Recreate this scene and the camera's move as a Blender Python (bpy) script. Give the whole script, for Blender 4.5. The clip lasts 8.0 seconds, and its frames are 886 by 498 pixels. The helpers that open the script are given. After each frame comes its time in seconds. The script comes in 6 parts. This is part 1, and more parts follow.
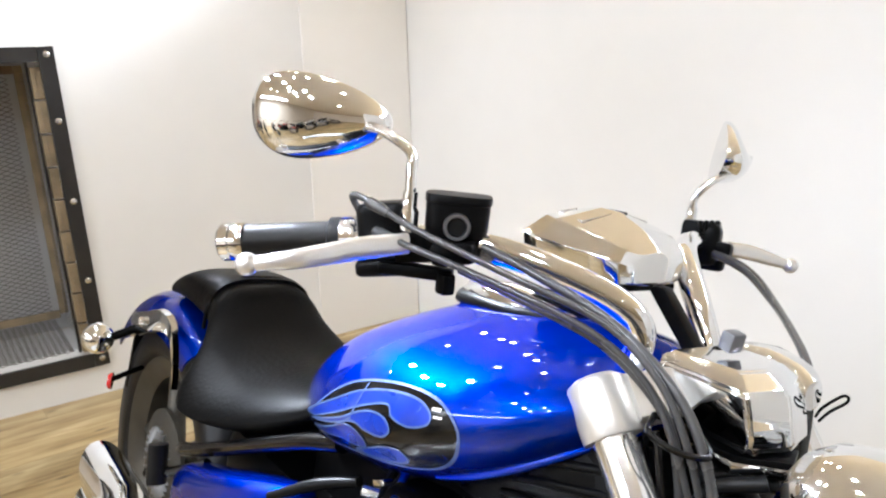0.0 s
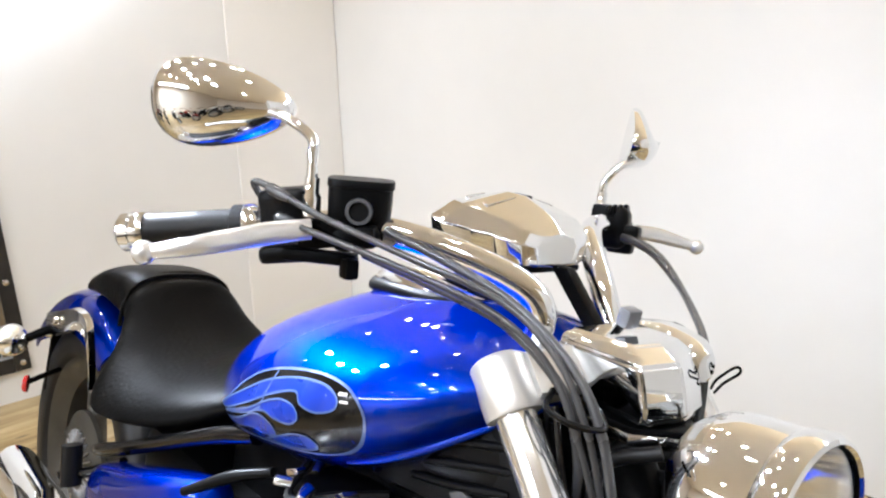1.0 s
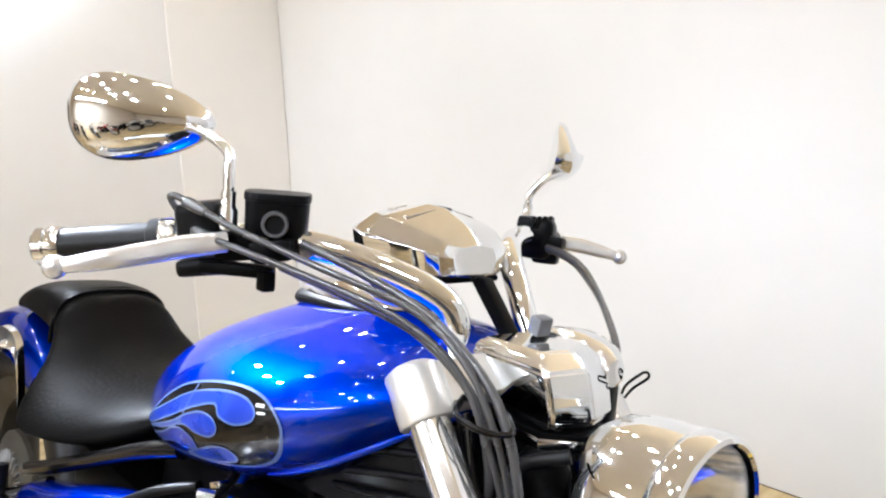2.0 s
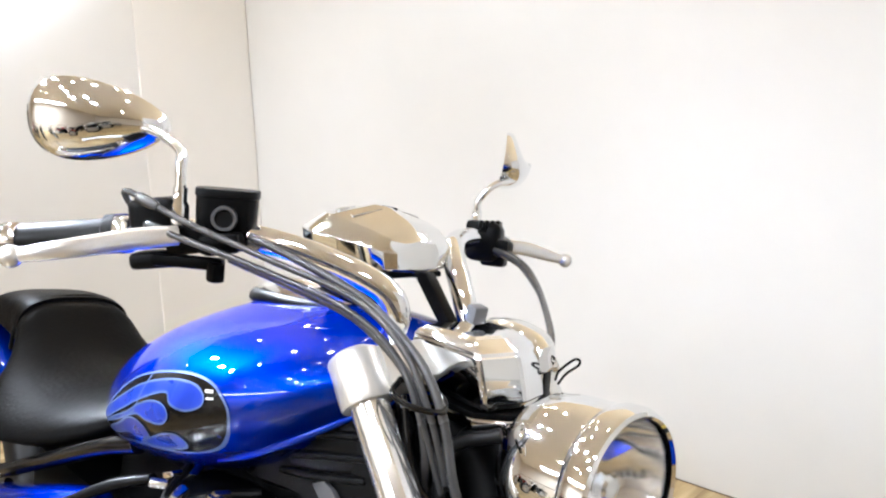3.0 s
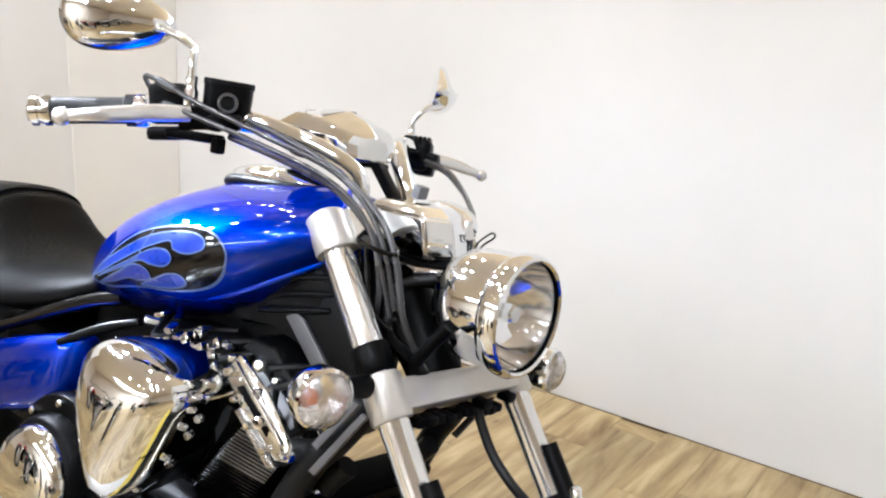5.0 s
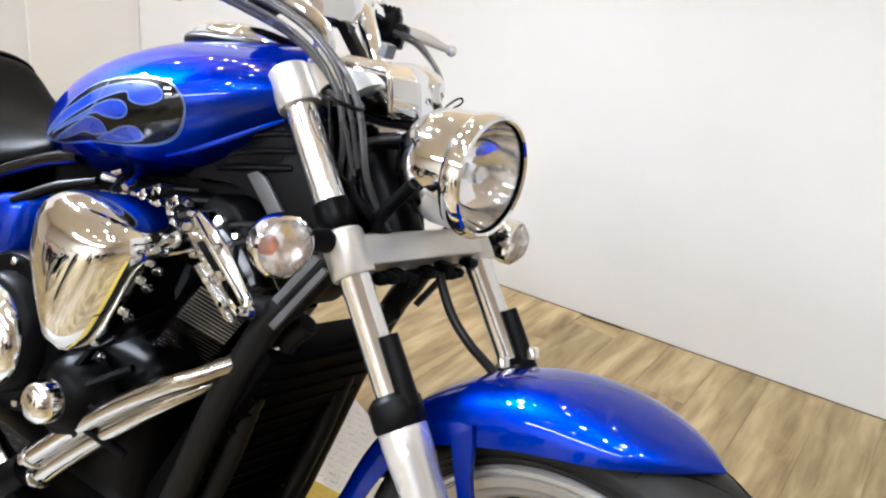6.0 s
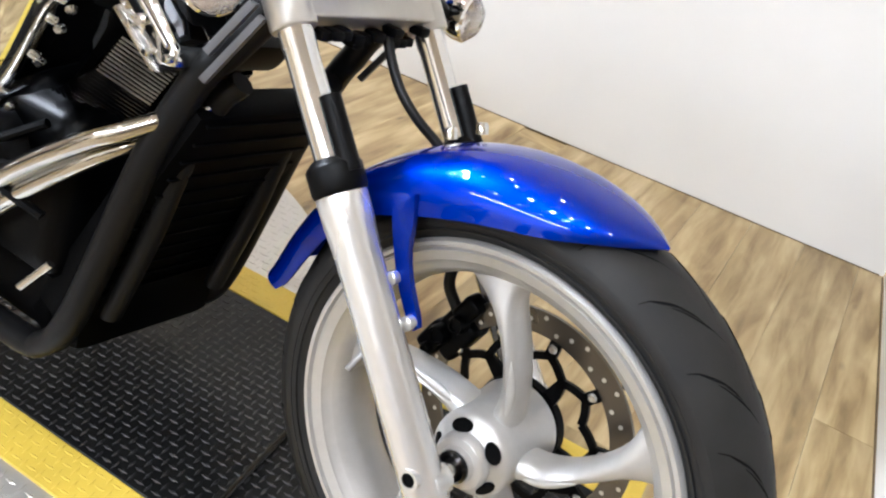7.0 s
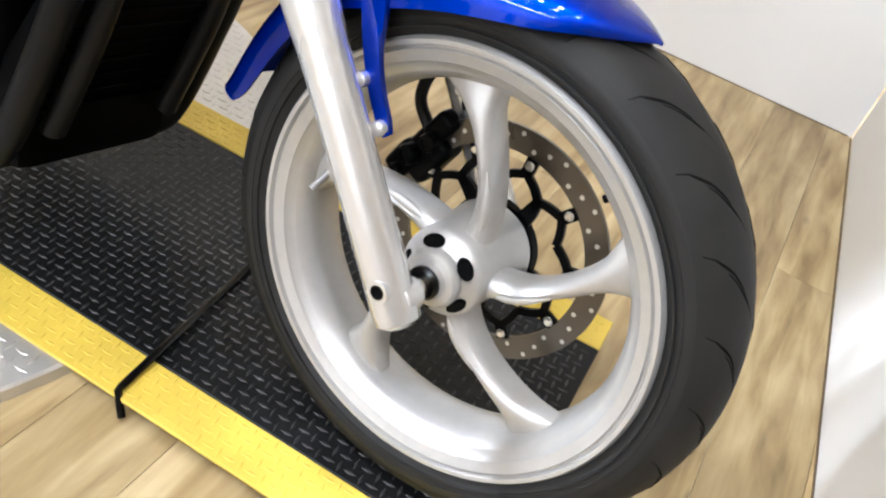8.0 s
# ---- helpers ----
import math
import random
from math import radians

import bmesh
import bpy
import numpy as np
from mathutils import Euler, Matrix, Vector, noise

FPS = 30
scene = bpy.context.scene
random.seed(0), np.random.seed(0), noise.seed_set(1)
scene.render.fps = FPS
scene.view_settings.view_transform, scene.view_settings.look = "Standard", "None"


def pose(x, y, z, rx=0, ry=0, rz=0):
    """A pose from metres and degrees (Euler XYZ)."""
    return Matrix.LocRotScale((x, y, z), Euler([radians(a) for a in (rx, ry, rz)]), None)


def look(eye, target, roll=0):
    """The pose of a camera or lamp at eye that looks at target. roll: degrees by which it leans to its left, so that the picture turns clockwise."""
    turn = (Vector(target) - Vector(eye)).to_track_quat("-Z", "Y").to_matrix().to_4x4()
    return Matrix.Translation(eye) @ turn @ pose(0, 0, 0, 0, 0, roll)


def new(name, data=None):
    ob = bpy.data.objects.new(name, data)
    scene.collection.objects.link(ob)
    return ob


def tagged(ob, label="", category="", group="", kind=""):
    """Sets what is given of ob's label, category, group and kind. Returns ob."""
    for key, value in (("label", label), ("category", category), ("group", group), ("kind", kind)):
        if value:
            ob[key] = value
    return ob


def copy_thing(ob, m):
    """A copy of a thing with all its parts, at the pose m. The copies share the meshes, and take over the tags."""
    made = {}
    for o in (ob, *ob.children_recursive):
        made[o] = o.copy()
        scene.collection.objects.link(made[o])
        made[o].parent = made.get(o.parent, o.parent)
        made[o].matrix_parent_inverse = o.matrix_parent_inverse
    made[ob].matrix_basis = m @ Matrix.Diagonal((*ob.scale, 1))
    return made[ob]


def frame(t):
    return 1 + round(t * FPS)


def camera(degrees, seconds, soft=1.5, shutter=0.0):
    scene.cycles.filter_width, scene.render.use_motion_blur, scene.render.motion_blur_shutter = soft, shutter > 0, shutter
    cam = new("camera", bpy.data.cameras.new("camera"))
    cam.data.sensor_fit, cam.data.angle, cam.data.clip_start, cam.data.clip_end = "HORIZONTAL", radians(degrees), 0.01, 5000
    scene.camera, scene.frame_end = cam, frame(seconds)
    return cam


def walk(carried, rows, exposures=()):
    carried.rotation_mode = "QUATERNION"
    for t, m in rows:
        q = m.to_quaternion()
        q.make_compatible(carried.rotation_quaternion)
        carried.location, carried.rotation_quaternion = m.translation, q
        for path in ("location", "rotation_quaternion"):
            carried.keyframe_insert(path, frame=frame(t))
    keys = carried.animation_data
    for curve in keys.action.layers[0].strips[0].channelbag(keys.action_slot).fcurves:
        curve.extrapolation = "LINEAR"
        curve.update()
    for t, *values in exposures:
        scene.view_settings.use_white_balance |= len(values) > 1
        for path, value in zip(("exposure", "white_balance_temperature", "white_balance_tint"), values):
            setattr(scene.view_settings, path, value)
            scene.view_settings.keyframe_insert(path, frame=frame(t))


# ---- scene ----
cam = camera(57.9, 8.0, soft=2.2)
PATH = [
    (0, pose(0.0007, -0.4630, 1.1881, 75.79, 1.92, 58.89)),
    (0.5, pose(0.0054, -0.4475, 1.1828, 75.27, 2.04, 56.32)),
    (1, pose(0.0250, -0.4389, 1.1771, 75.37, 2.01, 54.46)),
    (1.5, pose(0.0420, -0.4285, 1.1747, 75.33, 1.94, 52.78)),
    (2, pose(0.0603, -0.4183, 1.1781, 76.21, 1.74, 51.29)),
    (2.2, pose(0.0677, -0.4116, 1.1734, 76.78, 1.98, 50.73)),
    (3.3, pose(0.1532, -0.4461, 1.1562, 78.70, 1.06, 48.19)),
    (3.5, pose(0.1786, -0.4952, 1.1633, 79.36, 0.99, 46.54)),
    (4, pose(0.2361, -0.5998, 1.1560, 78.58, -0.70, 43.79)),
    (4.5, pose(0.2566, -0.6386, 1.1412, 77.39, -1.94, 42.60)),
    (4.7, pose(0.2604, -0.6401, 1.1377, 76.51, -2.63, 42.95)),
    (5.8, pose(0.2877, -0.6463, 1.0664, 71.08, -5.04, 41.74)),
    (6, pose(0.2826, -0.6420, 1.0598, 69.21, -5.70, 41.46)),
    (6.5, pose(0.2734, -0.6330, 1.0226, 63.06, -8.06, 40.49)),
    (7, pose(0.2717, -0.6279, 0.9810, 57.13, -10.77, 38.96)),
    (7.5, pose(0.2721, -0.6262, 0.9225, 53.52, -13.16, 38.32)),
    (8, pose(0.2782, -0.6261, 0.8890, 49.03, -13.19, 37.22)),
]
# the clip's camera closes a little as the bright wall fills its view
EXPOSURES = [(0, 0.20), (2, 0.26), (3.5, 0.27), (4.5, 0.22), (6, 0.16), (6.5, 0.22), (7, 0.30), (8, 0.33)]
walk(cam, PATH, EXPOSURES)

# ---- world and lamps ----
world = bpy.data.worlds.new("showroom_world")
scene.world = world
world.use_nodes = True
world.node_tree.nodes["Background"].inputs["Color"].default_value = (1.0, 0.97, 0.93, 1)
world.node_tree.nodes["Background"].inputs["Strength"].default_value = 0.15
scene.view_settings.use_white_balance = True
scene.view_settings.white_balance_temperature = 5520


def area_lamp(name, eye, target, sx, sy, watts, colour=(1, 0.985, 0.965)):
    data = bpy.data.lights.new(name, "AREA")
    data.shape, data.size, data.size_y, data.energy, data.color = "RECTANGLE", sx, sy, watts, colour
    ob = new(name, data)
    ob.matrix_world = look(eye, target)
    return ob


# fill added out of view to brighten the far showroom and its ceiling
area_lamp("showroom_fill_light", (-1.0, -4.6, 2.85), (-1.0, -4.6, 0.0), 5.0, 0.5, 320)
area_lamp("showroom_fill_light", (-0.5, 3.4, 2.85), (-0.5, 3.4, 0.0), 5.0, 0.5, 440)


def spot_lamp(eye, target, watts, size, blend, colour):
    data = bpy.data.lights.new("ceiling_spot_light", "SPOT")
    data.energy, data.spot_size, data.spot_blend, data.shadow_soft_size, data.color = watts, radians(size), blend, 0.06, colour
    ob = new("ceiling_spot_light", data)
    ob.matrix_world = look(eye, target)


LAMP_Z = 2.72
# a row that washes the white walls, one over the camera, one past the tail
WASH = [(-1.95, -0.35), (-1.35, 0.30), (-0.35, 0.40)]
WASH_AIM = [(-2.85, 0.45, 0.45), (-1.9, 1.4, 0.9), (-0.3, 1.6, 0.9)]
WASH_WATTS = [85, 62, 46]
FRONT = [(-0.75, -1.00), (-0.15, -1.35), (0.30, -0.95), (0.45, -1.75), (1.0, -1.30)]
FRONT_WATTS = [40, 44, 40, 40, 34]
REAR = [(-2.35, -0.25), (-2.35, -0.95), (-2.80, -0.80), (-3.40, -0.60), (-4.10, -0.20)]
REAR_WATTS = [260, 420, 450, 470, 480]
for (x, y), q, w in zip(WASH, WASH_AIM, WASH_WATTS):
    spot_lamp((x, y, LAMP_Z), q, w, 70, 0.9, (1, 0.97, 0.93))
for (x, y), w in zip(FRONT, FRONT_WATTS):
    spot_lamp((x, y, LAMP_Z), (x * 0.6 - 0.35, 0.2, 0.3), w, 70, 0.6, (1, 0.99, 0.98))
for (x, y), w in zip(REAR, REAR_WATTS):
    spot_lamp((x, y, LAMP_Z), (-0.66, -0.05, 0.82), w, 16, 0.7, (1, 0.99, 0.98))


# ---- materials ----
def material(name, colour, rough=0.5, metal=0.0, coat=0.0, var=0.1, scale=40.0, bump=0.0, bump_scale=200.0, rough_var=0.1, fine=None, transmission=0.0, ior=1.5, spec=0.5, tint=(1, 1, 1)):
    m = bpy.data.materials.new(name)
    m.use_nodes = True
    nt = m.node_tree
    p = nt.nodes["Principled BSDF"]
    p.inputs["Roughness"].default_value = rough
    p.inputs["Metallic"].default_value = metal
    p.inputs["Coat Weight"].default_value = coat
    p.inputs["Coat Roughness"].default_value = 0.03
    p.inputs["Coat IOR"].default_value = 1.48
    p.inputs["Transmission Weight"].default_value = transmission
    p.inputs["IOR"].default_value = ior
    p.inputs["Specular IOR Level"].default_value = spec
    p.inputs["Specular Tint"].default_value = (*tint, 1)
    co = nt.nodes.new("ShaderNodeTexCoord")
    n1 = nt.nodes.new("ShaderNodeTexNoise")
    n1.inputs["Scale"].default_value, n1.inputs["Detail"].default_value = scale, 6
    n2 = nt.nodes.new("ShaderNodeTexNoise")
    n2.inputs["Scale"].default_value, n2.inputs["Detail"].default_value = scale * 0.12, 3
    nt.links.new(co.outputs["Object"], n1.inputs["Vector"])
    nt.links.new(co.outputs["Object"], n2.inputs["Vector"])
    add = nt.nodes.new("ShaderNodeMath")
    add.operation = "ADD"
    nt.links.new(n1.outputs["Fac"], add.inputs[0])
    nt.links.new(n2.outputs["Fac"], add.inputs[1])
    ramp = nt.nodes.new("ShaderNodeMapRange")
    ramp.inputs["From Min"].default_value, ramp.inputs["From Max"].default_value = 0.6, 1.4
    ramp.inputs["To Min"].default_value, ramp.inputs["To Max"].default_value = 1 - var, 1 + var
    nt.links.new(add.outputs[0], ramp.inputs["Value"])
    mul = nt.nodes.new("ShaderNodeVectorMath")
    mul.operation = "MULTIPLY"
    mul.inputs[0].default_value = colour[:3]
    nt.links.new(ramp.outputs[0], mul.inputs[1])
    nt.links.new(mul.outputs[0], p.inputs["Base Color"])
    rr = nt.nodes.new("ShaderNodeMapRange")
    rr.inputs["From Min"].default_value, rr.inputs["From Max"].default_value = 0.3, 0.7
    rr.inputs["To Min"].default_value, rr.inputs["To Max"].default_value = max(0.01, rough * (1 - rough_var * 2)), min(1, rough * (1 + rough_var * 2))
    nt.links.new(n2.outputs["Fac"], rr.inputs["Value"])
    nt.links.new(rr.outputs[0], p.inputs["Roughness"])
    if bump:
        n3 = nt.nodes.new("ShaderNodeTexNoise")
        n3.inputs["Scale"].default_value, n3.inputs["Detail"].default_value = bump_scale, 4
        nt.links.new(co.outputs["Object"], n3.inputs["Vector"])
        b = nt.nodes.new("ShaderNodeBump")
        b.inputs["Strength"].default_value, b.inputs["Distance"].default_value = bump, 0.002
        nt.links.new(n3.outputs["Fac"], b.inputs["Height"])
        nt.links.new(b.outputs[0], p.inputs["Normal"])
    return m


CHROME = material("chrome", (0.80, 0.82, 0.84), 0.045, 1.0, var=0.02, scale=30, rough_var=0.0)
FORK_CHROME = material("hard_chrome", (0.80, 0.81, 0.82), 0.14, 0.92, var=0.02, scale=30, rough_var=0.0)
DULL_CHROME = material("brushed_steel", (0.6, 0.59, 0.57), 0.22, 1.0, var=0.08, scale=60)
BLUE = material("candy_blue_paint", (0.0012, 0.110, 0.74), 0.39, 0.84, coat=1.0, var=0.03, scale=300, rough_var=0.0, tint=(0.0, 0.1, 0.5))
# a clear blue lacquer over bright flake
for key, value in (("Coat Tint", (0.016, 0.24, 0.52, 1)), ("Coat IOR", 1.38), ("Coat Roughness", 0.012)):
    BLUE.node_tree.nodes["Principled BSDF"].inputs[key].default_value = value
FLAME_BLUE = material("flame_blue_paint", (0.004, 0.032, 0.36), 0.3, 0.4, coat=0.5, var=0.06, scale=200)
FLAME_LINE = material("flame_pinstripe_paint", (0.065, 0.11, 0.28), 0.35, 0.2, coat=0.5, var=0.1, scale=100)
BLACK_GLOSS = material("gloss_black_paint", (0.002, 0.002, 0.0022), 0.16, 0.0, coat=0.0, var=0.2, scale=50, spec=0.28)
BLACK_SATIN = material("satin_black_paint", (0.0012, 0.0012, 0.0013), 0.38, 0.0, spec=0.06, var=0.25, scale=50, bump=0.05)
BLACK_PLASTIC = material("black_plastic", (0.002, 0.002, 0.0022), 0.38, 0.0, spec=0.09, var=0.2, scale=60, bump=0.1, bump_scale=600)
RUBBER = material("black_rubber", (0.004, 0.004, 0.0042), 0.42, 0.0, spec=0.22, var=0.2, scale=40, bump=0.08, bump_scale=300)
TYRE = material("tyre_rubber", (0.014, 0.0138, 0.0135), 0.55, 0.0, spec=0.22, var=0.25, scale=25, bump=0.1, bump_scale=250)
TREAD = material("scuffed_tread_rubber", (0.017, 0.0165, 0.0158), 0.6, 0.0, spec=0.14, var=0.3, scale=18, bump=0.12, bump_scale=220)
# near-black for plugs that draw the shade inside small recesses
RECESS_SHADE = material("recess_shade_black", (0.002, 0.002, 0.002), 0.9, 0.0, spec=0.05, var=0.1)
GROOVE_SHADE = material("groove_shade_rubber", (0.005, 0.005, 0.005), 0.85, 0.0, spec=0.05, var=0.2)
LEATHER = material("black_vinyl", (0.0022, 0.0021, 0.0020), 0.48, 0.0, spec=0.045, var=0.3, scale=18, bump=0.45, bump_scale=130, rough_var=0.25)
SILVER = material("silver_wheel_paint", (0.44, 0.432, 0.415), 0.40, 0.55, coat=0.12, var=0.06, scale=80)
FORK_ALU = material("polished_aluminium", (0.64, 0.635, 0.62), 0.24, 0.7, var=0.06, scale=60, coat=0.2)
CLAMP_ALU = material("bead_blasted_aluminium", (0.58, 0.565, 0.53), 0.32, 0.65, var=0.05, scale=60)
# darker than the other chrome; the pipes' dark reflections put into its colour
PIPE_CHROME = material("dimmed_pipe_chrome", (0.45, 0.44, 0.42), 0.09, 1.0, var=0.08, scale=25)
DISC_STEEL = material("brake_disc_steel", (0.12, 0.108, 0.09), 0.32, 1.0, var=0.12, scale=25)
# rear wheel's silver darkened; the fender's shade put into the colour
SHADED_CAST = material("shaded_cast_wheel", (0.055, 0.050, 0.040), 0.45, 0.6, var=0.25, scale=30)
CAST = material("cast_aluminium_grey", (0.33, 0.33, 0.33), 0.45, 0.7, var=0.15, scale=40, bump=0.1)
FIN_EDGE = material("machined_fin_edge", (0.34, 0.34, 0.335), 0.35, 0.9, var=0.1)
RED = material("red_reflector_plastic", (0.45, 0.01, 0.01), 0.15, 0.0, coat=0.6)
AMBER = material("amber_plastic", (0.5, 0.20, 0.11), 0.2, 0.0, coat=0.3)
GLASS = material("clear_lamp_glass", (0.95, 0.96, 0.97), 0.08, 0.0, transmission=1.0, ior=1.35, var=0.01)
LENS = material("clear_ribbed_plastic", (0.97, 0.96, 0.95), 0.16, 0.0, transmission=1.0, ior=1.4, var=0.02)
CABLE = material("cable_sheath", (0.034, 0.034, 0.035), 0.26, 0.0, spec=0.6, var=0.2, scale=60)
REFLECTOR = material("silvered_reflector", (0.9, 0.9, 0.91), 0.06, 1.0, var=0.01, rough_var=0.0)
FRAME_BLACK = material("powder_coated_frame_black", (0.006, 0.006, 0.0062), 0.42, 0.0, spec=0.13, var=0.2, scale=40, bump=0.08, bump_scale=300)
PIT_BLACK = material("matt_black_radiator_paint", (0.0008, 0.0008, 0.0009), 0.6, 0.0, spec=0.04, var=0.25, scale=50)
GREY_PLASTIC = material("grey_metal_trim", (0.11, 0.11, 0.115), 0.35, 0.5, var=0.08)

# ---- mesh helpers ----
def finish(bm, sharp=38):
    bmesh.ops.recalc_face_normals(bm, faces=bm.faces)
    lim = radians(sharp)
    for fc in bm.faces:
        fc.smooth = True
    for e in bm.edges:
        e.smooth = not (len(e.link_faces) == 2 and e.calc_face_angle(0) > lim)
    return bm


def mesh_of(name, bm, mat, sharp=38):
    finish(bm, sharp)
    me = bpy.data.meshes.new(name)
    bm.to_mesh(me)
    bm.free()
    me.materials.append(mat)
    return me


def part(name, bm, mat, parent, label="", m=None, sharp=38):
    ob = new(name, mesh_of(name, bm, mat, sharp) if isinstance(bm, bmesh.types.BMesh) else bm)
    ob.parent = parent
    if m is not None:
        ob.matrix_basis = m
    return tagged(ob, label)


def weighted(ob):
    """Flat faces stay flat between rounded edges."""
    md = ob.modifiers.new("weighted_normal", "WEIGHTED_NORMAL")
    md.weight, md.keep_sharp = 100, True
    return ob


def empty(name, m=None):
    ob = new(name)
    ob.empty_display_size = 0.1
    if m is not None:
        ob.matrix_world = m
    return ob


def spline(pts, n=8):
    """Catmull-Rom through the points, n steps a span."""
    p = [Vector(q) for q in pts]
    p = [2 * p[0] - p[1]] + p + [2 * p[-1] - p[-2]]
    out = []
    for i in range(1, len(p) - 2):
        for k in range(n):
            t = k / n
            a, b, c, d = p[i - 1], p[i], p[i + 1], p[i + 2]
            out.append(0.5 * ((2 * b) + (c - a) * t + (2 * a - 5 * b + 4 * c - d) * t * t + (3 * b - a - 3 * c + d) * t ** 3))
    return out + [p[-2]]


def rings(bm, loops, closed=True, caps=True, wrap=False):
    vs = [[bm.verts.new(q) for q in lp] for lp in loops]
    n = len(vs[0])
    m = len(vs)
    for i in range(m if wrap else m - 1):
        a, b = vs[i], vs[(i + 1) % m]
        for j in range(n if closed else n - 1):
            k = (j + 1) % n
            try:
                bm.faces.new((a[j], a[k], b[k], b[j]))
            except ValueError:
                pass
    if caps and closed and not wrap:
        bm.faces.new(vs[0][::-1])
        bm.faces.new(vs[-1])
    return vs


def tube(bm, pts, r, seg=12, n=8, smooth=True):
    """A round rod along the points; r a number or a list along the points."""
    c = spline(pts, n) if smooth and len(pts) > 2 else [Vector(q) for q in pts]
    rr = [r] * len(c) if isinstance(r, (int, float)) else [float(np.interp(i / (len(c) - 1), np.linspace(0, 1, len(r)), r)) for i in range(len(c))]
    up, loops = None, []
    for i, q in enumerate(c):
        d = (c[min(i + 1, len(c) - 1)] - c[max(i - 1, 0)]).normalized()
        if up is None:
            up = d.orthogonal().normalized()
        else:
            up = (up - d * up.dot(d)).normalized()
        s = d.cross(up)
        loops.append([q + rr[i] * (math.cos(a) * up + math.sin(a) * s) for a in (2 * math.pi * k / seg for k in range(seg))])
    rings(bm, loops)
    return bm


def frame_of(axis):
    z = Vector(axis).normalized()
    x = z.orthogonal().normalized()
    return x, z.cross(x), z


def lathe(bm, profile, origin, axis, seg=32, closed=False, arc=None):
    """Turn (radius, height) pairs about an axis."""
    x, y, z = frame_of(axis)
    o = Vector(origin)
    loops = []
    for k in range(seg):
        a = 2 * math.pi * k / seg
        d = math.cos(a) * x + math.sin(a) * y
        loops.append([o + z * h + d * max(r, 1e-5) for r, h in profile])
    rings(bm, loops, closed=closed, caps=False, wrap=True)
    bmesh.ops.remove_doubles(bm, verts=bm.verts, dist=2e-5)
    return bm


def box(bm, c, s, bevel=0.004, rot=None, seg=2):
    r = bmesh.ops.create_cube(bm, size=1.0)
    vs = r["verts"]
    m = Matrix.Translation(c) @ (rot.to_4x4() if rot else Matrix()) @ Matrix.Diagonal((*s, 1))
    bmesh.ops.transform(bm, matrix=m, verts=vs)
    if bevel:
        es = {e for v in vs for e in v.link_edges}
        bmesh.ops.bevel(bm, geom=list(es), offset=min(bevel, min(s) * 0.45), segments=seg, affect="EDGES", profile=0.6)
    return bm


def prism(bm, outline, a, b, bevel=0.0, seg=2):
    """A solid between the outline at offset a and at offset b: outline is a list of points, a and b are vectors to add."""
    va = [bm.verts.new(Vector(q) + Vector(a)) for q in outline]
    vb = [bm.verts.new(Vector(q) + Vector(b)) for q in outline]
    f1, f2 = bm.faces.new(va[::-1]), bm.faces.new(vb)
    n = len(outline)
    for i in range(n):
        bm.faces.new((va[i], va[(i + 1) % n], vb[(i + 1) % n], vb[i]))
    if bevel:
        es = list(f1.edges) + list(f2.edges)
        bmesh.ops.bevel(bm, geom=es, offset=bevel, segments=seg, affect="EDGES", profile=0.6)
    return bm


def loft(bm, sections, seg=28, caps=True):
    """sections: (x, half_width, top, bottom, exponent, centre 0..1, y_offset)."""
    loops = []
    for x, w, zt, zb, n, cf, *rest in sections:
        y0 = rest[0] if rest else 0.0
        zc = zb + (zt - zb) * cf
        lp = []
        for k in range(seg):
            a = 2 * math.pi * k / seg
            ca, sa = math.cos(a), math.sin(a)
            yy = w * math.copysign(abs(ca) ** (2 / n), ca)
            zz = math.copysign(abs(sa) ** (2 / n), sa)
            lp.append((x, y0 + yy, zc + zz * ((zt - zc) if zz > 0 else (zc - zb))))
        loops.append(lp)
    rings(bm, loops, caps=caps)
    return bm


def resample(sections, n=5):
    """Smoothly finer sections."""
    arr = np.array([list(s) for s in sections], float)
    t = np.arange(len(arr))
    out = []
    for i in range(len(arr) - 1):
        for k in range(n):
            u = k / n
            a, b, c, d = arr[max(i - 1, 0)], arr[i], arr[i + 1], arr[min(i + 2, len(arr) - 1)]
            out.append(0.5 * ((2 * b) + (c - a) * u + (2 * a - 5 * b + 4 * c - d) * u * u + (3 * b - a - 3 * c + d) * u ** 3))
    out.append(arr[-1])
    return [tuple(o) for o in out]


def smoothed(sections, width=5):
    """Sections with each number evened out along the row; the ends stay."""
    arr = np.array(sections, float)
    out = arr.copy()
    for _ in range(width):
        out[1:-1] = 0.25 * out[:-2] + 0.5 * out[1:-1] + 0.25 * out[2:]
    return [tuple(o) for o in out]


def bolt_head(bm, at, axis, r=0.006, h=0.005):
    lathe(bm, [(0, h), (r * 0.7, h), (r, h * 0.7), (r, -0.003), (0, -0.003)], at, axis, seg=10)
    return bm


NEW = bmesh.new

# ---- the room ----
FLOOR_Z = -0.03
NW, NE = Vector((-3.16, 1.262)), Vector((0.242, 1.672))
EE, WE = Vector((0.56, 0.1)), Vector((-2.98, -1.2))


def plaster(name, colour):
    m = material(name, colour, 0.75, 0.0, var=0.025, scale=6, bump=0.06, bump_scale=90)
    return m


WALL = plaster("white_painted_wall", (0.68, 0.67, 0.65))
TAN = plaster("tan_painted_wall", (0.62, 0.55, 0.45))
PANEL_PAINT = plaster("warm_beige_wall_paint", (0.73, 0.708, 0.672))
CEIL = plaster("ceiling_tiles", (0.82, 0.75, 0.64))


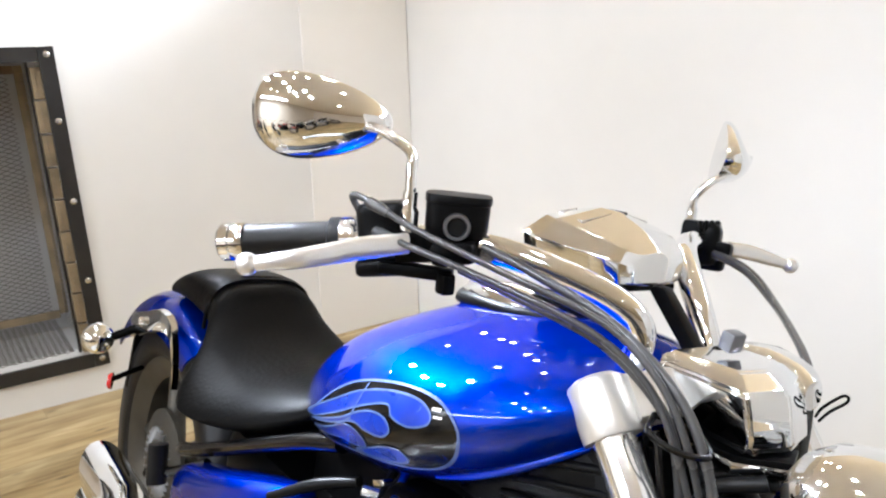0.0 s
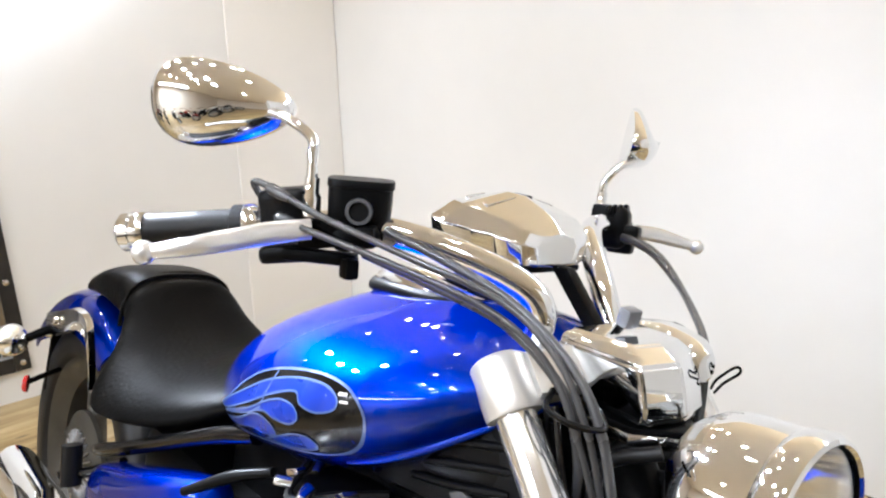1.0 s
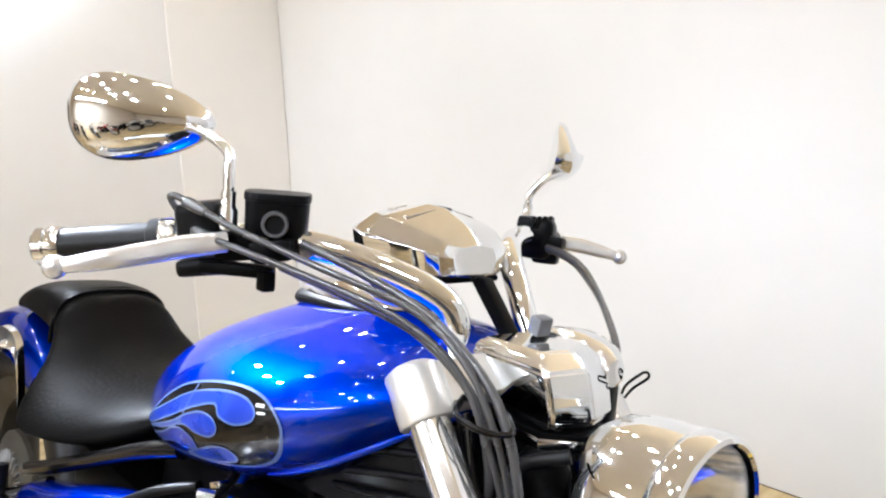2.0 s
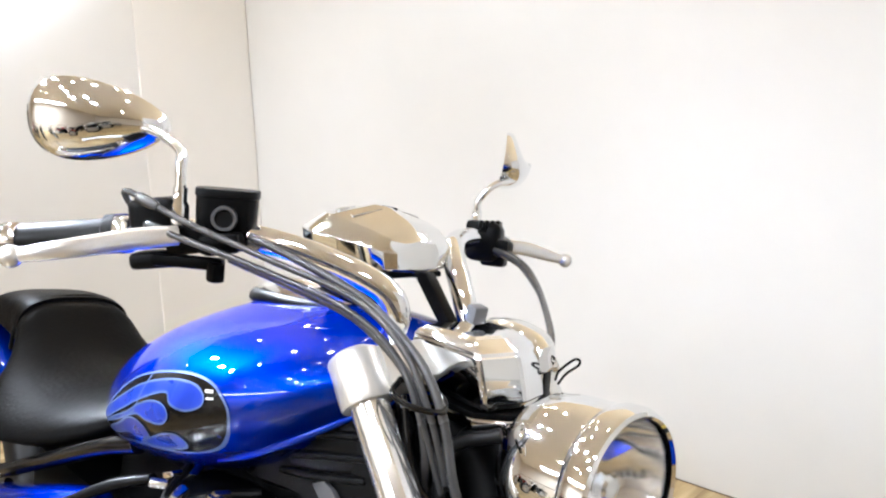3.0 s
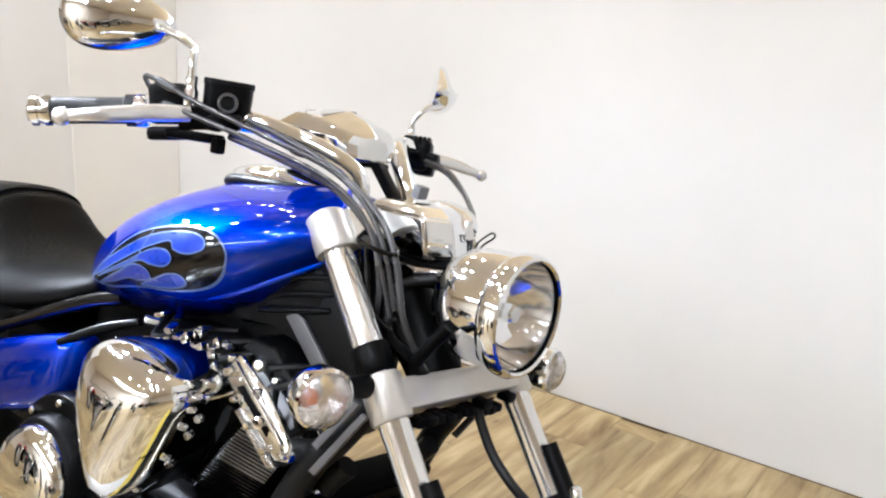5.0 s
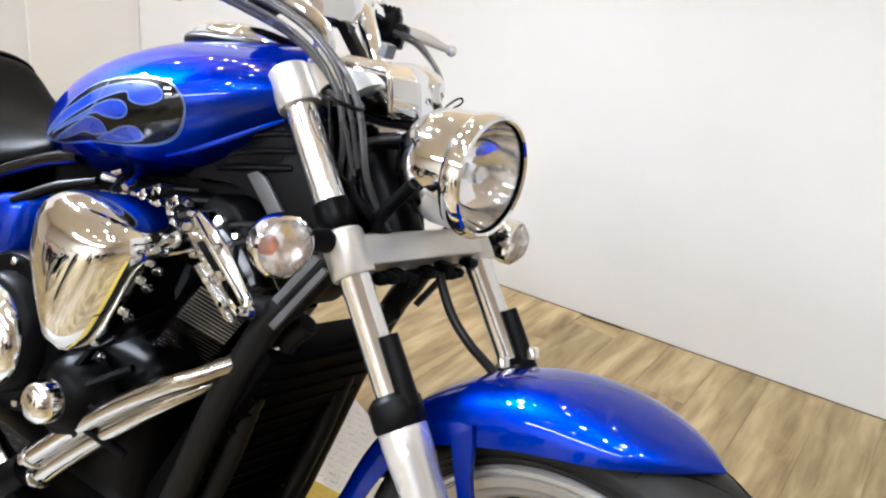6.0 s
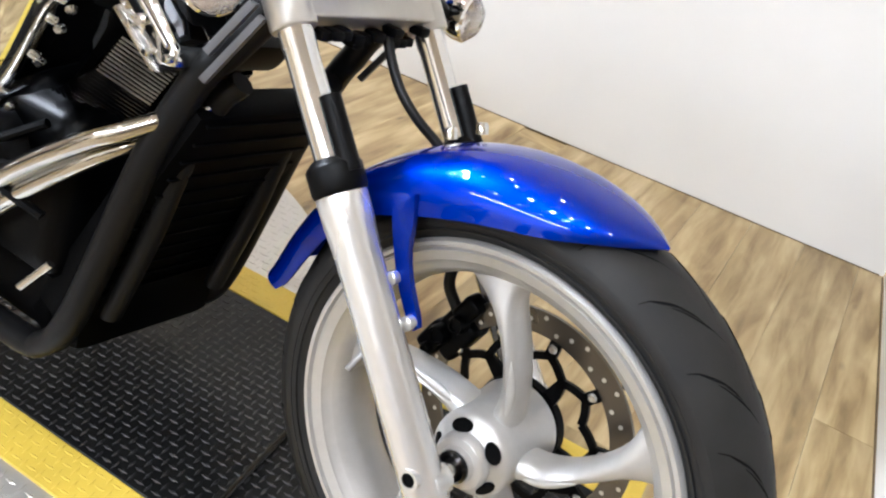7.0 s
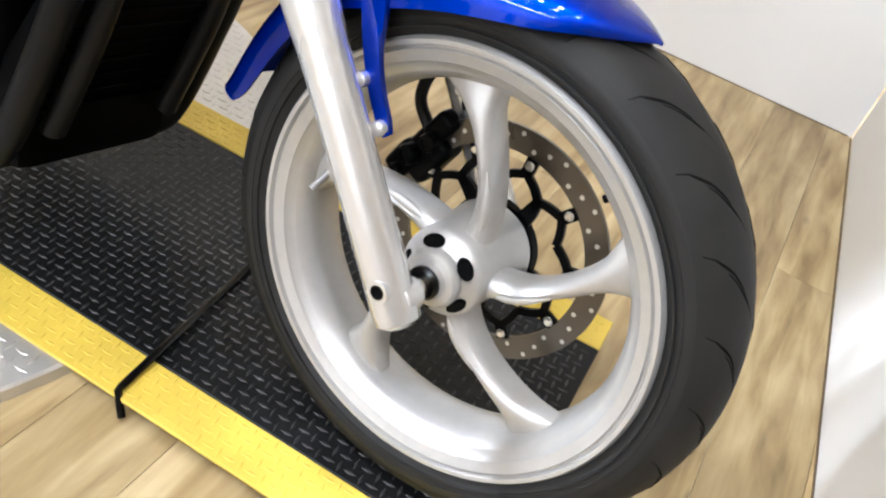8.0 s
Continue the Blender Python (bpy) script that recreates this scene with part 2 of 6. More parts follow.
def wall(name, a, b, z0, z1, mat, thick=0.12, side=1):
    bm = NEW()
    d = (b - a).normalized()
    nrm = Vector((-d.y, d.x)) * thick * side
    prism(bm, [(a.x, a.y, z0), (b.x, b.y, z0), (b.x + nrm.x, b.y + nrm.y, z0), (a.x + nrm.x, a.y + nrm.y, z0)], (0, 0, 0), (0, 0, z1 - z0))
    ob = new(name, mesh_of(name, bm, mat))
    return tagged(ob, kind="structure", category="wall")


CEIL_Z = 2.9
# the bay's partitions are low; the showroom goes on over them
BAY_Z = 1.85
tagged(wall("wall_north", NW, NE, FLOOR_Z - 0.05, BAY_Z, WALL, side=1), "smooth white painted partition wall behind the motorcycle")
tagged(wall("wall_east", NE + (NE - NW).normalized() * 0.004, EE, FLOOR_Z - 0.05, BAY_Z, WALL, side=1), "short white painted partition wall beside the front wheel")
tagged(wall("wall_bay_return", Vector((-5, -1.2)), WE + Vector((-0.125, 0)), FLOOR_Z - 0.05, BAY_Z, WALL, side=1), "white painted return of the bay's partition")
tagged(wall("wall_bay_side", EE + Vector((0.1, 0)), Vector((3.5, 0.1)), FLOOR_Z - 0.05, BAY_Z, WALL, side=1), "white painted partition running on from the bay")
for name, a, b in (("wall_showroom_west", (-7, -6), (-7, 5)), ("wall_showroom_north", (-7, 5), (6, 5)), ("wall_showroom_east", (6, 5), (6, -6)), ("wall_showroom_south", (6, -6), (-7, -6))):
    tagged(wall(name, Vector(a), Vector(b), FLOOR_Z - 0.05, CEIL_Z, TAN, side=1), "tan painted showroom wall")
bm = NEW()
box(bm, (-0.5, -0.5, CEIL_Z + 0.05), (13.4, 11.4, 0.1), 0)
tagged(new("ceiling", mesh_of("ceiling", bm, CEIL)), "beige showroom ceiling", "ceiling", kind="structure")

# thin strips at the walls' feet; the gap's shadow put into their colour
GAP = material("floor_gap_shade", (0.085, 0.058, 0.030), 0.9)
for a, b in ((NW, NE), (NE, EE)):
    d = (b - a).normalized()
    nrm = Vector((d.y, -d.x))
    bm = NEW()
    prism(bm, [(*(a + d * 0.01), FLOOR_Z - 0.004), (*(b - d * 0.01), FLOOR_Z - 0.004), (*(b - d * 0.01 + nrm * 0.003), FLOOR_Z - 0.004), (*(a + d * 0.01 + nrm * 0.003), FLOOR_Z - 0.004)], (0, 0, 0), (0, 0, 0.0062))
    tagged(new("gap_strip", mesh_of("gap_strip", bm, GAP)), "thin dark strip for the shadow gap between wall and floor", "floor joint", kind="structure")

# ---- the motorcycle ----
LEAN = Matrix.Translation((0, 0, 0.315)) @ Matrix.Rotation(-0.151, 4, "X") @ Matrix.Translation((0, 0, -0.315))
R33 = radians(33)
BODY = Matrix.Translation((0.145, 0, 0)) @ Matrix.Rotation(radians(6.5), 4, Vector((-math.sin(R33), 0, math.cos(R33)))) @ Matrix.Translation((-0.145, 0, 0))
bike = tagged(empty("motorcycle", LEAN), "blue cruiser motorcycle with chrome trim leaning on its stand", "motorcycle")
AXLE = Vector((0, 0, 0.315))
YAX = Vector((0, 1, 0))


def fx(z):
    """The fork leg's x at a height."""
    return -0.452 + 0.813 * (0.849 - z)


FD = Vector((0.6308, 0, -0.7759))
FN = Vector((0.7759, 0, 0.6308))


def fp(z, y=-0.115):
    return Vector((fx(z), y, z))


def B(name, bm, mat, parent=None, label="", sharp=38):
    for v in bm.verts:
        # the body's flare towards the tail
        k = min(1.0, max(0.0, (v.co.x + 1.42) / 0.15))
        v.co.y *= 1 + 0.2725 * k * max(0.0, -(v.co.x - 0.145) * 0.839 - v.co.z * 0.545)
    return part(name, bm, mat, parent or bike, label, BODY if parent is None else None, sharp)


def S(name, bm, mat, parent=None, label="", sharp=38):
    return part(name, bm, mat, parent or bike, label, None, sharp)


# front wheel
def tyre_profile(r, w, rim):
    return [(rim - 0.012, -w * 0.70), (rim + 0.004, -w * 0.82), (rim + 0.012, -w * 0.95), (rim + 0.022, -w), (r - 0.034, -w * 0.985), (r - 0.018, -w * 0.84), (r - 0.008, -w * 0.58), (r - 0.002, -w * 0.28), (r, 0),
            (r - 0.002, w * 0.28), (r - 0.008, w * 0.58), (r - 0.018, w * 0.84), (r - 0.034, w * 0.985), (rim + 0.022, w), (rim + 0.012, w * 0.95), (rim + 0.004, w * 0.82), (rim - 0.012, w * 0.70)]


def tread_radius(r, w, y):
    """The crown's radius across the tread."""
    t = abs(y) / w
    return float(np.interp(t, [0, 0.28, 0.58, 0.84, 0.97], [r, r - 0.002, r - 0.008, r - 0.018, r - 0.033]))


front_wheel = S("front_wheel", lathe(NEW(), [(0.2475, -0.0545), (0.2485, -0.050), (0.245, -0.045), (0.234, -0.043), (0.217, -0.028), (0.212, 0), (0.217, 0.028), (0.234, 0.043), (0.245, 0.045), (0.2485, 0.05), (0.2475, 0.053),
                                           (0.243, 0.0545), (0.238, 0.0535), (0.230, 0.049), (0.2265, 0.0475), (0.212, 0.039), (0.207, 0.030), (0.2025, 0.012), (0.2025, -0.012), (0.207, -0.030), (0.2095, -0.034), (0.2125, -0.0385), (0.2145, -0.0405), (0.2215, -0.0455), (0.2235, -0.0495), (0.2330, -0.0535), (0.2350, -0.0545), (0.2370, -0.0510), (0.2385, -0.0510), (0.2405, -0.0570), (0.2450, -0.0575)], AXLE, YAX, 96, closed=True), SILVER, None, "silver painted five-spoke cast front wheel rim", 30)
tyre = S("tyre", lathe(NEW(), tyre_profile(0.311, 0.060, 0.2445), AXLE, YAX, 96), TYRE, front_wheel, "black front tyre with curved tread grooves")
S("tread_band", lathe(NEW(), [(r + 0.0005, y) for r, y in tyre_profile(0.311, 0.060, 0.2445)[4:13]], AXLE, YAX, 96), TREAD, front_wheel, "scuffed lighter tread")
for rr in (0.258, 0.266):
    S("sidewall_rib", lathe(NEW(), [(rr - 0.0012, -0.0575), (rr - 0.0006, -0.0606), (rr + 0.0006, -0.0606), (rr + 0.0012, -0.0575)], AXLE, YAX, 96, closed=True), TYRE, front_wheel)
# flat strips lying on the tread; the grooves' shade put into dark colour
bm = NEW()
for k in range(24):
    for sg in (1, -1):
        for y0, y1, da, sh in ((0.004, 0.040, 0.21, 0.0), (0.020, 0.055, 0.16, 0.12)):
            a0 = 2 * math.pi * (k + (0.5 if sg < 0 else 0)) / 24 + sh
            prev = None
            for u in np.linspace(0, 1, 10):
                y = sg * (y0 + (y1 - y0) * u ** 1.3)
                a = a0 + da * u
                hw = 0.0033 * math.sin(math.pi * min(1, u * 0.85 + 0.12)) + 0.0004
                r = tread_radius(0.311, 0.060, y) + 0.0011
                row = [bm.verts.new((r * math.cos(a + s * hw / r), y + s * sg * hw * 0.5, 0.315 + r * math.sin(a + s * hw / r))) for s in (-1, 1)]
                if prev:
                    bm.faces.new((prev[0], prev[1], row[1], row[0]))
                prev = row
tagged(S("tread_groove", bm, GROOVE_SHADE, front_wheel), kind="stuff")

# spokes: (angle, radius) centre lines, swept
def spoke(phi):
    bm = NEW()
    loops = []
    for u in np.linspace(0, 1, 19):
        r = 0.040 + 0.178 * u
        ang = phi + radians(46 * u - 13 * u * u)
        hw = 0.0185 - 0.0085 * math.sin(math.pi * min(1, u * 1.15) ** 0.8) + 0.034 * (max(0, u - 0.66) / 0.34) ** 2.2
        ht = 0.0235 - 0.002 * u - 0.010 * (max(0, u - 0.7) / 0.3) ** 1.5
        y0 = -0.006
        er = Vector((math.cos(ang), 0, math.sin(ang)))
        et = Vector((-math.sin(ang), 0, math.cos(ang)))
        c = AXLE + er * r + YAX * y0
        lp = []
        for tt, yy in ((-1, 0.55), (-0.8, 0.95), (0.8, 0.95), (1, 0.55), (1, -0.3), (0.86, -0.66), (0.55, -0.92), (0.16, -1.02), (0.0, -1.02 - 0.16 * math.exp(-((u - 0.3) / 0.14) ** 2)), (-0.16, -1.02), (-0.55, -0.92), (-0.86, -0.66), (-1, -0.3)):
            lp.append(c + et * hw * tt + YAX * ht * yy)
        loops.append(lp)
    rings(bm, loops)
    return bm


SPOKE0 = 3.0
for k in range(5):
    S("spoke", spoke(radians(SPOKE0 + 72 * k)), SILVER, front_wheel, sharp=34)
for k in range(5):
    # raised teardrop at each spoke's root
    bm = NEW()
    cl = []
    for u in np.linspace(0.12, 0.46, 9):
        r, ang = 0.040 + 0.178 * u, radians(SPOKE0 + 72 * k + 46 * u - 13 * u * u)
        er, et = Vector((math.cos(ang), 0, math.sin(ang))), Vector((-math.sin(ang), 0, math.cos(ang)))
        cl.append(AXLE + er * r - et * 0.0060 + YAX * (-0.0272 + 0.002 * u))
    tube(bm, cl, [0.0020, 0.0050, 0.0058, 0.0048, 0.0030, 0.0012], 10, 1)
    S("spoke_facet", bm, SILVER, front_wheel)
hub = S("hub", lathe(NEW(), [(0, -0.076), (0.020, -0.076), (0.022, -0.070), (0.030, -0.068), (0.034, -0.062), (0.034, -0.056), (0.0465, -0.0475), (0.0495, -0.044), (0.0510, -0.036), (0.0520, 0.0), (0.0545, 0.020), (0.0570, 0.052), (0.054, 0.055), (0, 0.055)], AXLE, YAX, 48), SILVER, front_wheel, "silver cast hub with five oval pockets")
# dark plugs on the hub; the pockets' shade put into their colour
for k in range(5):
    a = radians(44 + 72 * k)
    c = AXLE + Vector((math.cos(a) * 0.039, -0.0525, math.sin(a) * 0.039))
    nv = Vector((math.cos(a) * 0.6, -0.8, math.sin(a) * 0.6)).normalized()
    bm = NEW()
    lathe(bm, [(0, 0.0030), (0.0112, 0.0030), (0.0122, -0.003), (0, -0.003)], c, nv, 20)
    er = Vector((math.cos(a), 0, math.sin(a)))
    et = Vector((-math.sin(a), 0, math.cos(a)))
    for v in bm.verts:
        d = v.co - c
        v.co = c + d - er * d.dot(er) * 0.36 + et * d.dot(et) * 0.10
    S("hub_pocket", bm, RECESS_SHADE, front_wheel)
S("axle_seal", lathe(NEW(), [(0, -0.083), (0.016, -0.083), (0.019, -0.080), (0.019, -0.066), (0, -0.066)], AXLE, YAX, 28), BLACK_GLOSS, front_wheel)
S("wheel_axle", tube(NEW(), [(0, -0.122, 0.315), (0, 0.122, 0.315)], 0.0105, 20), DULL_CHROME, front_wheel)
va, vb = radians(176), radians(183)
S("tyre_valve", tube(NEW(), [AXLE + Vector((0.206 * math.cos(va), -0.012, 0.206 * math.sin(va))), AXLE + Vector((0.190 * math.cos(va), -0.018, 0.190 * math.sin(va))), AXLE + Vector((0.192 * math.cos(vb), -0.042, 0.192 * math.sin(vb)))], [0.0055, 0.0050, 0.0045], 12), CAST, front_wheel, "bent metal tyre valve")
vd = Vector((math.cos(radians(53)), 0, math.sin(radians(53))))
S("balance_weight", tube(NEW(), [AXLE + vd * 0.203 + YAX * 0.022, AXLE + vd * 0.178 + YAX * 0.020], [0.0055, 0.0045], 10), BLACK_PLASTIC, front_wheel)

# brake disc on the far side
bm = NEW()
DR, DI, DY = 0.148, 0.119, 0.062
n = 96
vs = []
for k in range(n):
    a = 2 * math.pi * k / n
    vs.append([bm.verts.new(AXLE + Vector((r * math.cos(a), y, r * math.sin(a)))) for r, y in ((DI, DY), (DR, DY), (DR, DY + 0.005), (DI, DY + 0.005))])
for k in range(n):
    a, b = vs[k], vs[(k + 1) % n]
    for j in range(4):
        bm.faces.new((a[j], a[(j + 1) % 4], b[(j + 1) % 4], b[j]))
brake_disc = S("brake_disc", bm, DISC_STEEL, front_wheel, "drilled steel brake disc with a black carrier", 30)
bm = NEW()
for k in range(45):
    a = 2 * math.pi * k / 45
    r = (0.1415, 0.1345, 0.1275)[k % 3]
    c = AXLE + Vector((r * math.cos(a), DY - 0.0006, r * math.sin(a)))
    lathe_vs = [bm.verts.new(c + Vector((0.0030 * math.cos(q), 0, 0.0030 * math.sin(q)))) for q in (math.pi * 2 * i / 8 for i in range(8))]
    bm.faces.new(lathe_vs)
tagged(S("disc_hole", bm, CLAMP_ALU, front_wheel), kind="stuff")


def disc_at(r, deg):
    return AXLE + Vector((r * math.cos(radians(deg)), DY - 0.001, r * math.sin(radians(deg))))


def web(bm, pts, w):
    """A flat strip of metal through the places, w wide, lying in the disc's plane."""
    c = spline(pts, 4)
    loops = []
    for n, q in enumerate(c):
        d = (c[min(n + 1, len(c) - 1)] - c[max(n - 1, 0)]).normalized()
        e = d.cross(YAX).normalized() * w / 2
        loops.append([q - e - YAX * 0.0025, q + e - YAX * 0.0025, q + e + YAX * 0.003, q - e + YAX * 0.003])
    rings(bm, loops)
    return bm


for k in range(10):
    d0 = 36 * k + 14
    bm = NEW()
    # each rivet lug forks to two nodes; every node has a leg down to the ring
    web(bm, [disc_at(0.120, d0), disc_at(0.108, d0), disc_at(0.098, d0)], 0.015)
    web(bm, [disc_at(0.102, d0), disc_at(0.094, d0 + 9), disc_at(0.086, d0 + 18)], 0.0095)
    web(bm, [disc_at(0.102, d0), disc_at(0.094, d0 - 9), disc_at(0.086, d0 - 18)], 0.0095)
    if k % 2:
        web(bm, [disc_at(0.088, d0 + 18), disc_at(0.070, d0 + 18), disc_at(0.050, d0 + 18)], 0.011)
    else:
        web(bm, [disc_at(0.088, d0 - 18), disc_at(0.070, d0 - 24), disc_at(0.050, d0 - 30)], 0.010)
    S("disc_carrier_arm", bm, BLACK_SATIN, front_wheel)
    S("disc_button", lathe(NEW(), [(0, -0.007), (0.004, -0.007), (0.0062, -0.005), (0.0062, 0.003), (0, 0.003)], disc_at(0.1130, d0), YAX, 14), DULL_CHROME, front_wheel)
S("disc_carrier_ring", lathe(NEW(), [(0.044, -0.006), (0.058, -0.006), (0.060, 0.004), (0.044, 0.004)], AXLE + YAX * DY, YAX, 40, closed=True), BLACK_SATIN, front_wheel)

# brake caliper, on the left leg
bm = NEW()
rot = Matrix.Rotation(radians(25), 3, "Y")
box(bm, (-0.124, 0.072, 0.366), (0.062, 0.050, 0.088), 0.016, rot, 3)
box(bm, (-0.150, 0.058, 0.345), (0.040, 0.040, 0.062), 0.013, rot, 3)
box(bm, (-0.110, 0.060, 0.418), (0.034, 0.036, 0.050), 0.010, rot, 3)
for cx, cz, cr in ((-0.138, 0.362, 0.017), (-0.112, 0.396, 0.015), (-0.150, 0.330, 0.010)):
    lathe(bm, [(0, -0.010), (cr * 0.6, -0.010), (cr * 0.62, -0.014), (cr * 0.85, -0.014), (cr, -0.008), (cr, 0.012), (0, 0.012)], (cx, 0.042, cz), YAX, 18)
for v in bm.verts:
    v.co = Vector((-0.108, 0.065, 0.385)) + (v.co - Vector((-0.108, 0.065, 0.385))) * 0.80
caliper = S("brake_caliper", bm, BLACK_SATIN, None, "black front brake caliper")
S("brake_hose", tube(NEW(), [(-0.125, 0.06, 0.40), (-0.150, 0.062, 0.425), (-0.152, 0.066, 0.455), (-0.138, 0.07, 0.480), (-0.11, 0.075, 0.470), (-0.095, 0.075, 0.44)], 0.0075, 12), RUBBER)

# fork legs
for sg in (-1, 1):
    y = sg * 0.115
    upper = S("fork_tube", lathe(NEW(), [(0, 0.0), (0.0188, 0.0), (0.0188, 0.275), (0.0180, 0.277), (0.0180, 0.42), (0, 0.42)], fp(0.885, y), FD, 40), FORK_CHROME, None, "chromed fork tube")
    S("fork_cap", lathe(NEW(), [(0, -0.008), (0.013, -0.008), (0.018, -0.007), (0.0245, -0.003), (0.0265, 0.001), (0.0265, 0.044), (0.0255, 0.0465), (0.0185, 0.045), (0, 0.045)], fp(0.889, y), FD, 40), CLAMP_ALU, upper, "satin aluminium upper fork clamp cap", 30)
    S("fork_collar", lathe(NEW(), [(0, 0), (0.0215, 0), (0.0235, 0.003), (0.0235, 0.032), (0.0215, 0.036), (0, 0.036)], fp(0.758, y), FD, 36), BLACK_SATIN, upper)
    S("lower_clamp", lathe(NEW(), [(0, 0), (0.0230, 0), (0.0255, 0.003), (0.0255, 0.052), (0.024, 0.055), (0.0185, 0.056), (0, 0.056)], fp(0.729, y), FD, 36), CLAMP_ALU, upper, "satin aluminium lower fork clamp", 30)
    slider = S("fork_slider", lathe(NEW(), [(0, 0), (0.0275, 0), (0.0280, 0.005), (0.0275, 0.03), (0.0255, 0.06), (0.0250, 0.10), (0.0248, 0.2), (0.0250, 0.30), (0.0255, 0.328), (0.0240, 0.340), (0.017, 0.346), (0, 0.347)], fp(0.55, y), FD, 44), FORK_ALU, None, "polished aluminium fork slider")
    S("dust_seal", lathe(NEW(), [(0, 0), (0.021, 0), (0.028, 0.006), (0.0305, 0.010), (0.0305, 0.034), (0.029, 0.038), (0, 0.038)], fp(0.580, y), FD, 36), BLACK_PLASTIC, slider)
    # scuff guard in front of the tube
    bm = NEW()
    loops = []
    for u in np.linspace(0, 1, 10):
        h = 0.080 * u
        hw = 0.0125 - 0.001 * u
        c = fp(0.565, y) - FD * h
        lp = []
        for k in range(11):
            a = radians(-100 + 200 * k / 10)
            lp.append(c + FN * (0.021 + 0.013 * math.cos(a)) + YAX * hw * math.sin(a))
        for k in range(10, -1, -1):
            a = radians(-100 + 200 * k / 10)
            lp.append(c + FN * (0.021 + 0.010 * math.cos(a)) + YAX * (hw - 0.003) * math.sin(a))
        loops.append(lp)
    rings(bm, loops)
    S("fork_guard", bm, BLACK_PLASTIC, slider)
    # axle boss
    bm = NEW()
    lathe(bm, [(0, -0.009), (0.014, -0.009), (0.0185, -0.006), (0.0200, -0.001), (0.0200, 0.018), (0.016, 0.022), (0, 0.022)], (-0.003, y, 0.309), YAX, 36)
    S("axle_boss", bm, FORK_ALU, slider)
    for (bx, bo, bz), br, mt in (((-0.015, 0.0225, 0.319), 0.0105, RECESS_SHADE), ((0.008, 0.0095, 0.303), 0.0050, DULL_CHROME)):
        S("pinch_bolt_seat", lathe(NEW(), [(0, 0.002), (br * 0.75, 0.002), (br * 0.8, 0.003), (br * 1.15, 0.003), (br * 1.25, -0.006), (0, -0.006)], (bx, y + sg * bo, bz), YAX * sg, 20), FORK_ALU, slider)
        S("pinch_bolt", lathe(NEW(), [(0, 0.0025), (br * 0.4, 0.0025), (br * 0.5, 0.0038), (br * 0.72, 0.0038), (br * 0.74, -0.002), (0, -0.002)], (bx, y + sg * bo, bz), YAX * sg, 16), mt, slider)

# lower yoke beam
bm = NEW()
c0 = fp(0.706, 0)
loops = []
for y in np.linspace(-0.112, 0.112, 9):
    k = 1 - 0.25 * math.cos(y / 0.112 * math.pi / 2)
    h, d = 0.022, 0.03
    lp = []
    for a, b in ((-1, -0.8), (-0.8, -1), (0.8, -1), (1, -0.8), (1, 0.8), (0.8, 1), (-0.8, 1), (-1, 0.8)):
        lp.append(c0 + YAX * y + FD * h * 0.9 * a * (0.8 + 0.2 * k) + FN * (d * b * 0.7 + 0.012 - 0.01))
    loops.append(lp)
rings(bm, loops)
weighted(S("lower_yoke", bm, CLAMP_ALU, None, "satin aluminium lower fork yoke", 60))
random.seed(5)
for i in range(14):
    y = -0.085 + 0.17 * i / 13
    S("hose_clamp", box(NEW(), c0 + YAX * y + FD * (0.030 + random.uniform(-0.004, 0.005)) + FN * random.uniform(-0.012, 0.012), (0.022, 0.018, 0.012), 0.004), BLACK_SATIN)
# upper yoke bridge
bm = NEW()
c1 = fp(0.884, 0) + FD * 0.014
loops = []
for y in np.linspace(-0.105, 0.105, 11):
    w = 0.030 + 0.010 * math.cos(y / 0.105 * math.pi / 2)
    lp = []
    for a, b in ((-1, -0.85), (-0.85, -1), (0.85, -1), (1, -0.85), (1, 0.85), (0.85, 1), (-0.85, 1), (-1, 0.85)):
        lp.append(c1 + YAX * y + FD * 0.021 * a + FN * w * b)
    loops.append(lp)
rings(bm, loops)
S("upper_yoke", bm, CLAMP_ALU, None, "satin aluminium upper fork yoke")
S("steering_stem", tube(NEW(), [c1 + FD * 0.006 - FN * 0.02, c0 - FN * 0.02], 0.034, 24), BLACK_SATIN)

# front fender
def fender(bm, centre, stations, half=15, thick=0.0035):
    """stations: (angle in degrees, crown radius, edge radius, half width)."""
    loops = []
    for ang, rc, re, w, ex in stations:
        a = radians(ang)
        er = Vector((math.cos(a), 0, math.sin(a)))
        outer, inner = [], []
        for k in range(half * 2 + 1):
            t = math.pi * k / (half * 2)
            c, s = math.cos(t), math.sin(t)
            yy = math.copysign(abs(c) ** (2 / ex), c)
            hh = s ** (2 / ex)
            outer.append(Vector(centre) + er * (re + (rc - re) * hh) + YAX * w * yy)
            inner.append(Vector(centre) + er * (re + (rc - re - thick) * hh) + YAX * (w - thick) * yy)
        loops.append(outer + inner[::-1])
    rings(bm, loops)
    return bm


st = resample([(72.6, 0.3215, 0.3205, 0.003, 2.0), (74, 0.3230, 0.317, 0.014, 2.0), (77, 0.3250, 0.309, 0.036, 2.1), (82, 0.3275, 0.298, 0.058, 2.3), (90, 0.3315, 0.283, 0.076, 2.5), (102, 0.3375, 0.275, 0.083, 2.6), (116, 0.342, 0.274, 0.084, 2.7),
               (128, 0.344, 0.281, 0.082, 2.8), (136, 0.345, 0.293, 0.078, 2.7), (150, 0.345, 0.291, 0.075, 2.7), (162, 0.346, 0.294, 0.074, 2.7), (168, 0.349, 0.301, 0.073, 2.6), (171, 0.353, 0.312, 0.071, 2.5)], 8)
st = smoothed(st, 16)
